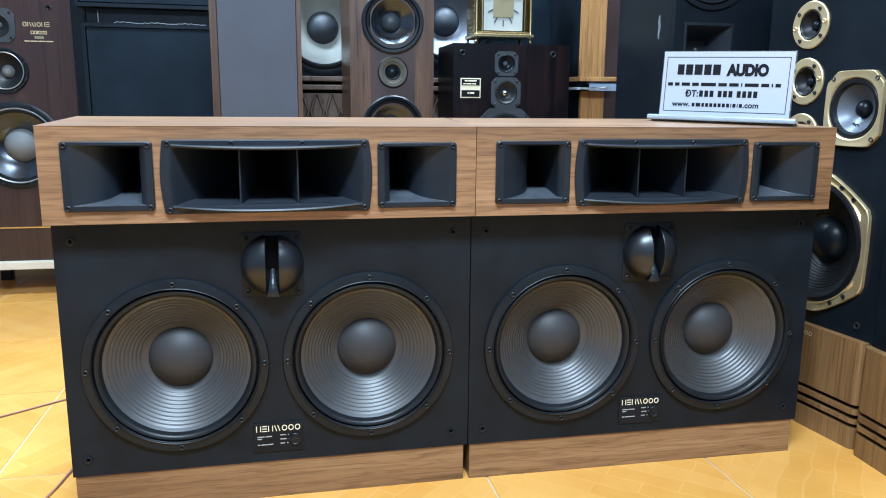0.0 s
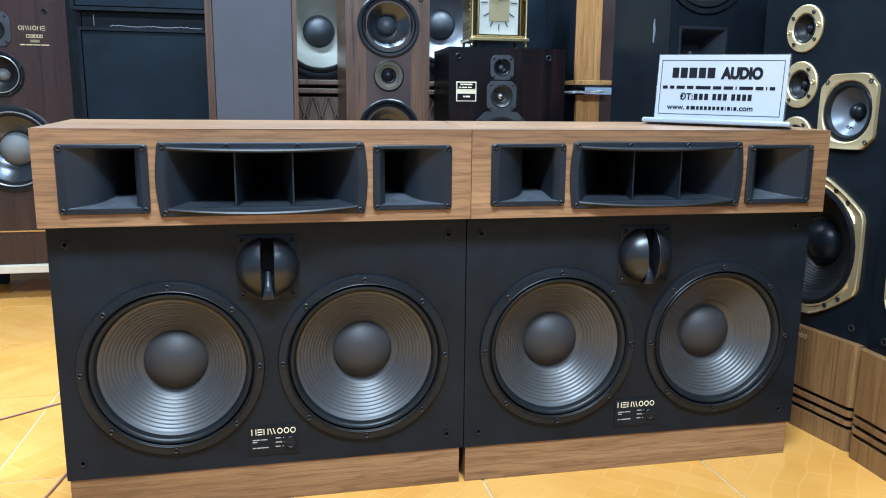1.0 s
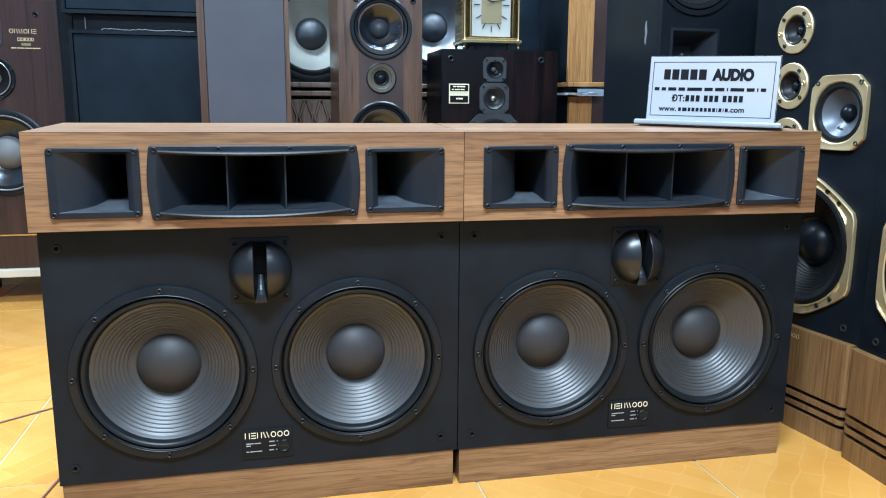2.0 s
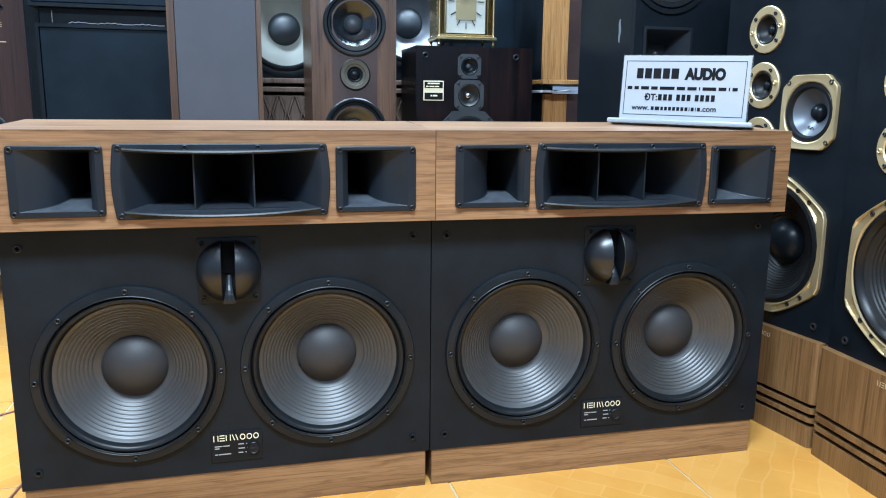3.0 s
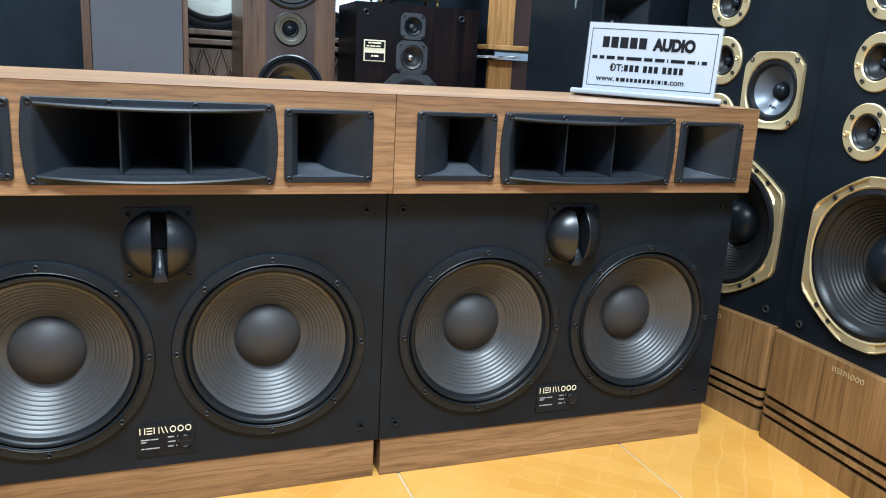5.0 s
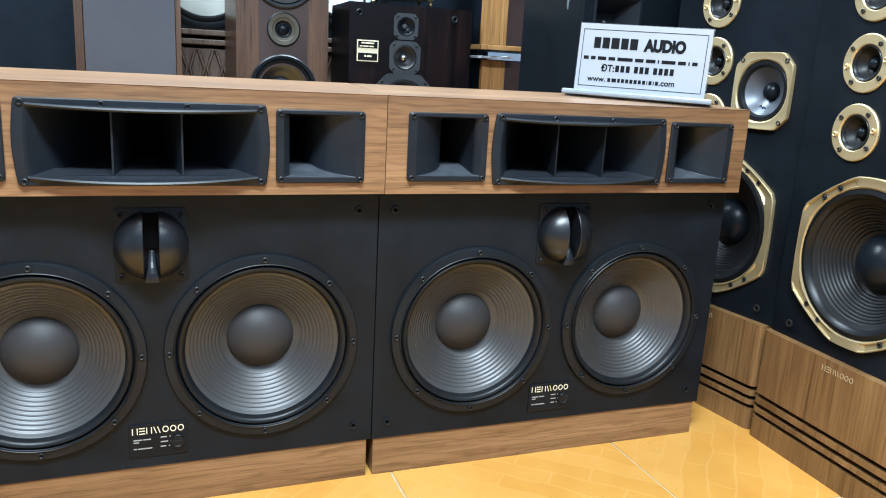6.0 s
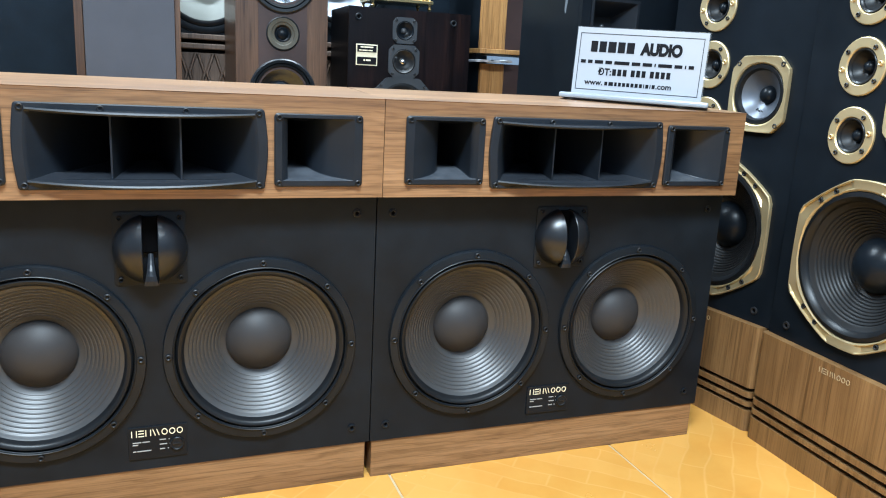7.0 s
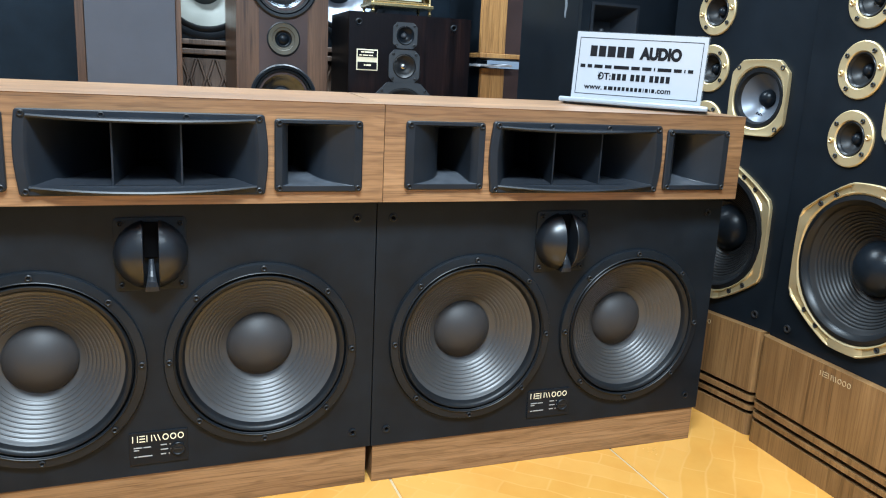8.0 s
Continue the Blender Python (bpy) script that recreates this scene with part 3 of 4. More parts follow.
def twin_speaker():
    """Local x runs along the front, whose left lower corner is the origin."""
    W, D = 0.862, 0.315
    t = thing("twin_woofer_speaker", "wide walnut loudspeaker with black baffle, two large woofers and horns", "loudspeaker", "pair of twin-woofer loudspeakers")
    c1, c2, cz = 0.431 - 0.2070, 0.431 + 0.2078, 0.3275
    outline = [(-0.003, 0.09), (W + 0.0075, 0.09), (W + 0.0075, 0.646), (-0.003, 0.646)]
    holes = [flat(circle(0.1712, 0, 72, c1, cz)), flat(circle(0.1712, 0, 72, c2, cz))]
    part("baffle", panel(outline, holes, 0.0, 0.02), BAFFLE, t, "black vinyl front baffle")
    for x in (0.0, W - 0.02):
        part("side_panel", box(x, x + 0.02, 0.021, D, 0.09, 0.644), SATIN, t)
    part("back_panel", box(0.021, W - 0.021, D - 0.02, D, 0.09, 0.644), SATIN, t)
    part("plinth", box(0.001, W - 0.001, 0.0035, D, 0.0, 0.0885, 0.0012), WALNUT, t, "walnut plinth with grain running along it")
    # the top box
    tx0, tx1, ty, tz0, tz1 = -0.005, W + 0.006, -0.045, 0.6465, 0.8395
    m1, m2 = 0.431 - 0.3072, 0.431 + 0.3072
    holes = [flat(rect(0.081, 0.065, 0, m1 - 0.001, 0.741, 0.004)), flat(rect(0.186, 0.0605, 0, 0.431, 0.739, 0.004, bow=0.003)), flat(rect(0.081, 0.065, 0, m2 + 0.001, 0.738, 0.004))]
    front = part("top_box", panel([(tx0, tz0), (tx1, tz0), (tx1, tz1 - 0.0012), (tx0, tz1 - 0.0012)], holes, ty, ty + 0.018), WALNUT, t, "walnut box that holds three horns")
    bm = loft([[(tx0, ty + 0.0002, tz1), (tx1, ty + 0.0002, tz1), (tx1, D - 0.03, tz1 + 0.012), (tx0, D - 0.03, tz1 + 0.012)],
               [(tx0, ty + 0.0002, tz1 - 0.018), (tx1, ty + 0.0002, tz1 - 0.018), (tx1, D - 0.03, tz1 - 0.006), (tx0, D - 0.03, tz1 - 0.006)]], cap_first=True, cap_last=True)
    bmesh.ops.translate(bm, vec=(0, 0, 0.0005), verts=bm.verts[:])
    bmesh.ops.bevel(bm, geom=bm.edges[:], offset=0.0012, segments=1, affect="EDGES")
    part("top_board", bm, WALNUT, front)
    for x0, x1 in ((tx0 + 0.0006, tx0 + 0.018), (tx1 - 0.018, tx1 - 0.0006)):
        y0, y1 = ty + 0.0185, D - 0.0305
        part("side_board", loft([[(x, y0, tz0 + 0.0005), (x, y1, tz0 + 0.0005), (x, y1, tz1 - 0.0065), (x, y0, tz1 - 0.0175)] for x in (x0, x1)], cap_first=True, cap_last=True), WALNUT, front)
    part("bottom_board", box(tx0 + 0.02, tx1 - 0.02, ty + 0.0185, D - 0.03, tz0 + 0.0005, tz0 + 0.018), WALNUT, front)
    part("back_board", box(tx0 + 0.02, tx1 - 0.02, D - 0.045, D - 0.031, tz0 + 0.02, tz1 - 0.018), SATIN, front)
    woofer(t, c1, cz), woofer(t, c2, cz)
    small_horn(t, m1 - 0.001, 0.741, ty, 1), mid_horn(t, 0.431, 0.739, ty), small_horn(t, m2 + 0.001, 0.738, ty, -1)
    waveguide(t, 0.431, 0.5455, 0.0)
    nameplate(t, 0.377, 0.1135, 0.0)
    for x in (0.031, W - 0.033):
        for z in (0.128, 0.606):
            ring_screw(t, x, 0.0, z, 0.0085, FRAME, HOLE)
    return t


left_cab = twin_speaker()
left_cab.matrix_basis = pose(-0.865, 0, 0)
right_cab = copy_thing(left_cab, pose(0.0098, -0.001, 0, 0, 0, -0.8))


# ---- the shop sign ----
def shop_sign():
    t = thing("sign_stand", "white printed shop sign in a clear acrylic stand", "sign")
    w, h = 0.312, 0.172
    part("acrylic_sheet", box(-w / 2, w / 2, 0.0032, 0.0052, 0.012, h + 0.002, 0.0004), ACRYLIC, t, "clear acrylic sheet")
    part("card", box(-w / 2 + 0.002, w / 2 - 0.003, 0.001, 0.003, 0.014, h), WHITE, t, "white card printed in black")
    foot = part("acrylic_foot", box(-w / 2 - 0.022, w / 2 + 0.016, -0.034, 0.045, 0.0, 0.0125, 0.004), MILKY, t, "milky acrylic foot")
    y = 0.001
    bm = bmesh.new()
    a, b, c, d, s = -w / 2 + 0.010, w / 2 - 0.012, 0.024, h - 0.013, 0.0014
    box(a, b, y - 0.0006, y, c, c + s, bm=bm), box(a, b, y - 0.0006, y, d - s, d, bm=bm)
    box(a, a + s, y - 0.0006, y, c + s, d - s, bm=bm), box(b - s, b, y - 0.0006, y, c + s, d - s, bm=bm)
    part("border_line", bm, INK, t)

    def words(text, size, x, z, squeeze=1.0, fat=0.0):
        cu = bpy.data.curves.new("lettering", "FONT")
        cu.body, cu.size, cu.align_x, cu.extrude, cu.offset = text, size, "LEFT", 0.0003, fat
        ob = bpy.data.objects.new("lettering", cu)
        scene.collection.objects.link(ob)
        me = bpy.data.meshes.new_from_object(ob.evaluated_get(bpy.context.evaluated_depsgraph_get()))
        bpy.data.objects.remove(ob)
        me.transform(pose(x, y - 0.0006, z, 90) @ Matrix.Diagonal((squeeze, 1, 1, 1)))
        me.materials.append(INK)
        o = new("lettering", me)
        o.parent = t

    words("AUDIO", 0.0365, 0.003, 0.115, 0.80, 0.0024)
    def bars(name, x, y, z, widths, height, gap, mat):
        for wide in widths:
            if wide > 0:
                marks(t, name, x, y, z, (wide,), height, gap, mat)
            x += abs(wide) + gap

    bars("name_bar", -0.118, y, 0.115, (0.016, 0.017, 0.019, 0.017, 0.018), 0.0255, 0.0042, INK)
    bars("address_bar", -0.139, y, 0.0875, (0.012, 0.011, 0.020, 0.016, 0.036, 0.020, 0.022, 0.003, 0.032, 0.018, 0.003, 0.012), 0.0080, 0.0056, INK)
    words("\u0110T:", 0.023, -0.094, 0.061, 0.9, 0.0006)
    bars("number_bar", -0.060, y, 0.061, (0.009, 0.009, 0.009, -0.003, 0.009, 0.009, 0.009, -0.003, 0.009, 0.009, 0.009, 0.009), 0.0155, 0.0037, INK)
    words("www.", 0.0185, -0.124, 0.0365, 1.0, 0.0004)
    bars("web_bar", -0.0755, y, 0.0365, (0.007, 0.011, 0.006, 0.007, 0.007, 0.007, 0.007, 0.007, 0.007, 0.002, 0.007, 0.002, 0.007), 0.0090, 0.0030, INK)
    words(".com", 0.0185, 0.046, 0.0365, 1.0, 0.0004)
    return t


shop_sign().matrix_basis = pose(0.668, 0.095, 0.8485, -4, 1.2, -40)


# ---- tower loudspeakers with gold driver frames ----
def gold_ring(parent, cx, cz):
    g = part("tweeter", lathe(((0.0635, 0.0), (0.0635, -0.004), (0.0615, -0.006), (0.042, -0.006), (0.0395, -0.003), (0.039, 0.008)), 40, cx, cz, cap_last=False), GOLD, parent, "small driver in a round champagne gold ring", smooth=35)
    part("surround", lathe(((0.0395, -0.002), (0.037, -0.005), (0.033, -0.003), (0.031, 0.003)), 40, cx, cz, cap_last=False), RUBBER, g, smooth=50)
    part("cone", lathe(((0.0315, 0.002), (0.027, 0.010), (0.013, 0.026)), 40, cx, cz), BLACKCONE, g, smooth=50)
    part("dust_cap", lathe(dome(0.0145, 0.024, 0.017), 24, cx, cz), SATIN, g, smooth=60)
    for k, a in enumerate((45, 135, 225, 315, 0, 180)):
        a = radians(a + 8)
        ring_screw(g, cx + 0.051 * math.cos(a), -0.0058, cz + 0.051 * math.sin(a), 0.0055 if k < 4 else 0.006, SCREW if k < 4 else GOLD)


def chamfered(hw, hh, cut, y, cx, cz, round_=0.25, cutx=0.0):
    """An octagonal outline whose long sides bow slightly."""
    c = cutx or cut
    base = [(hw, -hh + cut), (hw, hh - cut), (hw - c, hh), (-hw + c, hh), (-hw, hh - cut), (-hw, -hh + cut), (-hw + c, -hh), (hw - c, -hh)]
    bulge = 0.12 if cutx else 0.02
    pts = []
    for i, (x, z) in enumerate(base):
        x2, z2 = base[(i + 1) % 8]
        for f in (0.06, 0.2, 0.4, 0.6, 0.8, 0.94):
            px, pz = x + (x2 - x) * f, z + (z2 - z) * f
            swell = round_ * 0.05 * (1 - (2 * f - 1) ** 2) if i % 2 == 0 else round_ * bulge * (1 - (2 * f - 1) ** 2)
            q = 1 + swell
            pts.append((cx + px * q, y, cz + pz * q))
    return pts


def octo_frame(parent, name, cx, cz, hw, hh, cut, rin, label, cutx=0.0, sunk=0.0):
    """A cast frame between an octagon and the round opening of the driver."""
    n = 48
    out = chamfered(hw, hh, cut, 0.0, cx, cz, 0.25, cutx)
    inner = []
    for p in out:
        a = math.atan2(p[2] - cz, p[0] - cx)
        inner.append((cx + rin * math.cos(a), 0.0, cz + rin * math.sin(a)))

    def mix(f, y, pad=0.0):
        return [(cx + (1 - f) * (o[0] - cx) + f * (i[0] - cx), y + (pad if (k // 6) % 2 else 0.0), cz + (1 - f) * (o[2] - cz) + f * (i[2] - cz)) for k, (o, i) in enumerate(zip(out, inner))]

    return part(name, loft([mix(0, 0.0), mix(0, -0.009), mix(0.05, -0.0115), mix(0.13, -0.0115), mix(0.19, -0.011, sunk), mix(0.70, -0.010, sunk), mix(0.80, -0.010), mix(0.94, -0.0075), mix(1, -0.002), mix(1, 0.02)]), GOLD, parent, label, smooth=22)


def gold_mid(parent, cx, cz):
    g = octo_frame(parent, "midrange", cx, cz, 0.088, 0.0955, 0.032, 0.077, "midrange driver in an octagonal champagne gold frame")
    part("surround", lathe(((0.0785, -0.001), (0.074, -0.007), (0.066, -0.006), (0.062, 0.003), (0.060, 0.006)), 48, cx, cz, cap_last=False), RUBBER, g, "black rubber surround", smooth=50)
    part("cone", lathe(((0.061, 0.004), (0.045, 0.018), (0.022, 0.036)), 48, cx, cz), SILVERCONE, g, "smooth silver grey cone", smooth=50)
    part("dust_cap", lathe(dome(0.0235, 0.034, 0.022), 32, cx, cz), SATIN, g, smooth=60)
    for sx in (-1, 1):
        for sz in (-1, 1):
            ring_screw(g, cx + sx * 0.068, -0.0092, cz + sz * 0.076, 0.0065)


def gold_woofer(parent, cx, cz):
    g = octo_frame(parent, "woofer", cx, cz, 0.183, 0.191, 0.088, 0.1675, "large black woofer in a cast champagne gold frame", 0.138, 0.0055)
    part("surround", lathe(((0.1705, 0.0), (0.166, -0.009), (0.157, -0.011), (0.148, -0.004), (0.145, 0.004)), 64, cx, cz, cap_last=False), RUBBER, g, "wide black rubber surround", smooth=50)
    part("cone", lathe(ridged_profile(0.146, 0.003, 0.062, 0.062, 9, 0.0024, 0.1, 0.85), 64, cx, cz), BLACKCONE, g, "black cone with pressed rings", smooth=60)
    part("dust_cap", lathe([(0.064, 0.064)] + dome(0.063, 0.054, 0.04, 10), 40, cx, cz), SATIN, g, "black domed dust cap", smooth=60)
    for sx in (-1, 1):
        for sz in (-1, 1):
            for u in (-0.62, 0.62):
                ring_screw(g, cx + sx * (0.1075 + u * 0.033), -0.0050, cz + sz * (0.1430 - u * 0.0215), 0.0066, SCREW, HOLE)


def gold_tower():
    W, D, top = 0.465, 0.40, 1.30
    t = thing("tower_speaker", "tall black loudspeaker with gold driver frames on a walnut base", "loudspeaker", "pair of gold-framed tower loudspeakers")
    wz, mz, rx, mx = 0.522, 0.884, 0.1545, 0.328
    holes = [flat(circle(0.1695, 0, 64, W / 2, wz)), flat(circle(0.0775, 0, 48, mx, mz))] + [flat(circle(0.0395, 0, 40, rx, z)) for z in (0.806, 0.956, 1.107)]
    part("baffle", panel([(0, 0.292), (W, 0.292), (W, top), (0, top)], holes, 0.0, 0.02), SATIN, t, "satin black front baffle")
    shell(t, W, D, 0.2925, top, SATIN)
    for z in (0.806, 0.956, 1.107):
        gold_ring(t, rx, z)
    gold_mid(t, mx, mz)
    gold_woofer(t, W / 2, wz)
    # base in four bands with dark grooves between
    for k, (z0, z1) in enumerate(((0.0, 0.058), (0.070, 0.082), (0.095, 0.110), (0.122, 0.2915))):
        bm = loft([[(p[0], p[2] + D / 2 - 0.011, z) for p in rect(W / 2 - 0.003, D / 2 + 0.011, 0, W / 2 - 0.009, 0, 0.018, 5)] for z in (z0, z1)], cap_first=True, cap_last=True)
        part("base_band", bm, WALNUT_UP, t, "walnut base band with rounded corners", smooth=35)
    part("base_core", loft([[(p[0], p[2] + D / 2, z) for p in rect(W / 2 - 0.012, D / 2 - 0.002, 0, W / 2 - 0.009, 0, 0.016, 4)] for z in (0.001, 0.291)], cap_first=True, cap_last=True), HOLE, t)
    brand_row(t, 0.197, -0.022, 0.262, LONG_MARK, 0.0125, 0.0095, 0.0026, 0.0016, DULLGOLD, "dull gold brand mark as plain shapes")
    ring_screw(t, 0.056, 0.0, 0.326, 0.0105, SCREW, HOLE)
    ring_screw(t, W - 0.056, 0.0, 0.326, 0.0105, SCREW, HOLE)
    return t


a2, a1 = -2.5, 7.0
tower = gold_tower()
tower.matrix_basis = pose(1.045, -0.06, 0, 0, 0, a2 - 90)
back_tower = copy_thing(tower, pose(1.058 - 0.465 * math.sin(radians(a1)), -0.05 + 0.465 * math.cos(radians(a1)), 0, 0, 0, a1 - 90))


def cone_scratch(parent, cx, cz):
    """Dark scuffs on the silver cone, low beside the cap."""
    bm = bmesh.new()
    for x0, z0, x1, z1, w in ((-0.019, -0.040, -0.012, -0.036, 0.0013), (-0.012, -0.036, -0.010, -0.043, 0.0011), (-0.010, -0.043, -0.004, -0.039, 0.0013), (-0.004, -0.039, 0.002, -0.044, 0.0010)):
        loft([[(cx + x0, y, cz + z0 - w), (cx + x1, y - 0.0005, cz + z1 - w), (cx + x1, y - 0.0005, cz + z1 + w), (cx + x0, y, cz + z0 + w)] for y in (0.0165, 0.0175)], bm, True, True)
    part("scuff", bm, INK, parent, "dark scuff on the silver cone")


cone_scratch(back_tower, 0.328, 0.884)


# ---- behind: black loudspeaker with a horn ----
def horn_speaker():
    W, D, top = 0.36, 0.40, 1.50
    t = thing("horn_speaker", "black loudspeaker cabinet with a square horn below its woofer", "loudspeaker")
    cx, hz, wz = 0.113, 1.062, 1.318
    holes = [flat(circle(0.128, 0, 56, cx, wz)), flat(rect(0.072, 0.064, 0, cx, hz, 0.004))]
    part("baffle", panel([(0, 0.0), (W, 0.0), (W, top), (0, top)], holes, 0.0, 0.02), SATIN, t)
    shell(t, W, D, 0.0, top, SATIN)
    w = part("woofer", lathe(((0.142, 0), (0.142, -0.008), (0.128, -0.009), (0.126, 0.01)), 56, cx, wz, cap_last=False), FRAME, t, "black woofer", smooth=35)
    part("surround", lathe(((0.127, 0), (0.122, -0.007), (0.112, -0.006), (0.106, 0.004)), 56, cx, wz, cap_last=False), RUBBER, w, smooth=50)
    part("cone", lathe(((0.107, 0.003), (0.04, 0.05)), 56, cx, wz), BLACKCONE, w, smooth=50)
    part("dust_cap", lathe(dome(0.041, 0.048, 0.02), 32, cx, wz), SATIN, w, smooth=60)
    h = part("horn", loft([rect(0.084, 0.076, 0, cx, hz, 0.003), rect(0.084, 0.076, -0.005, cx, hz, 0.003), rect(0.076, 0.068, -0.006, cx, hz, 0.003), rect(0.072, 0.064, -0.003, cx, hz, 0.003), rect(0.03, 0.028, 0.07, cx, hz, 0.003)], cap_last=True), HORN, t, "black square horn", smooth=30)
    rows = [[(-0.0012, 0.098 + 0.002 * math.sin(k * 1.1) + s * (0.003 + 0.004 * math.sin(math.pi * k / 9)), 1.095 + 0.008 * k) for s in (-1, 1)] + [(-0.0002, 0.098 + 0.002 * math.sin(k * 1.1) + s * (0.003 + 0.004 * math.sin(math.pi * k / 9)), 1.095 + 0.008 * k) for s in (1, -1)] for k in range(10)]
    part("tape_residue", loft(rows, cap_first=True, cap_last=True), RESIDUE, t, "pale streak of tape residue")
    part("throat_plug", lathe(dome(0.008, 0.069, 0.007), 16, cx, hz), STEELGREY, h, smooth=60)
    return t


horn_speaker().matrix_basis = pose(0.775, 0.56, 0)


# ---- behind: gloss black loudspeaker with the clock on it ----
def oct_driver(parent, name, cx, cz, hw, cut, rin, cone_mat, cap_r, label, cap_mat=None):
    out = chamfered(hw, hw, cut, 0.0, cx, cz, 0.1)
    inner = [(cx + rin * math.cos(math.atan2(p[2] - cz, p[0] - cx)), 0.0, cz + rin * math.sin(math.atan2(p[2] - cz, p[0] - cx))) for p in out]
    step = [out, [(x, -0.006, z) for x, _, z in out], [(x, -0.006, z) for x, _, z in inner], [(x, 0.012, z) for x, _, z in inner]]
    g = part(name, loft(step), STEELGREY, parent, label, smooth=30)
    part("cone", lathe(((rin, -0.003), (rin * 0.9, -0.006), (rin * 0.78, 0.0), (rin * 0.4, 0.014)), 36, cx, cz), cone_mat, g, smooth=50)
    part("dust_cap", lathe(dome(cap_r, 0.012, cap_r * 0.8), 24, cx, cz), cap_mat or GREYCAP, g, smooth=60)
    for sx in (-1, 1):
        for sz in (-1, 1):
            ring_screw(g, cx + sx * hw * 0.74, -0.006, cz + sz * hw * 0.74, 0.005)
    return g


def gloss_speaker():
    W, D, z0, top = 0.478, 0.29, 0.42, 1.118
    t = thing("bookshelf_speaker", "gloss black rosewood loudspeaker with octagonal drivers", "loudspeaker")
    cx = 0.214
    holes = [flat(circle(0.036, 0, 36, cx, 1.043)), flat(circle(0.047, 0, 36, cx, 0.931)), flat(circle(0.098, 0, 48, cx, 0.756))]
    part("baffle", panel([(0, z0), (W, z0), (W, top), (0, top)], holes, 0.0, 0.02), ROSEWOOD, t, "gloss dark rosewood front")
    shell(t, W, D, z0, top, SATIN)
    oct_driver(t, "tweeter", cx, 1.043, 0.047, 0.016, 0.035, SATIN, 0.011, "small octagonal tweeter")
    oct_driver(t, "midrange", cx, 0.931, 0.060, 0.02, 0.046, BLACKCONE, 0.014, "octagonal midrange with a silver cap", CHROME)
    oct_driver(t, "woofer", cx, 0.756, 0.115, 0.05, 0.096, BLACKCONE, 0.03, "large octagonal woofer", SATIN)
    for x in (0.037, W - 0.071):
        ring_screw(t, x, 0.0, 1.082, 0.013, FRAME, HOLE)
    p = part("badge", box(0.030, 0.111, -0.002, 0.0, 0.910, 0.986, 0.0005), CREAM, t, "black and cream badge")
    part("badge_field", box(0.034, 0.107, -0.0035, -0.0021, 0.958, 0.982), INK, p)
    part("badge_field", box(0.034, 0.107, -0.0035, -0.0021, 0.914, 0.940), INK, p)
    marks(p, "print_line", 0.046, -0.0036, 0.973, (0.012, 0.034), 0.005, 0.002, CREAM)
    marks(p, "print_line", 0.040, -0.0036, 0.962, (0.010, 0.020, 0.016), 0.004, 0.003, CREAM)
    marks(p, "print_line", 0.058, -0.0036, 0.926, (0.006, 0.018), 0.006, 0.003, CREAM)
    return t


gloss_speaker().matrix_basis = pose(0.252, 1.31, 0)


def speaker_stand(x0, x1, y0, y1, z1):
    t = thing("speaker_stand", "dark wooden stand under a loudspeaker", "stand")
    part("top_board", box(x0, x1, y0, y1, z1 - 0.03, z1, 0.003), MAHOGANY, t)
    for x in (x0 + 0.005, x1 - 0.035):
        part("side_board", box(x, x + 0.03, y0 + 0.01, y1 - 0.01, 0, z1 - 0.0305, 0.003), MAHOGANY, t)
    part("back_board", box(x0 + 0.036, x1 - 0.036, y1 - 0.04, y1 - 0.02, 0.0, z1 - 0.0305), MAHOGANY, t)


speaker_stand(0.25, 0.73, 1.315, 1.60, 0.4195)


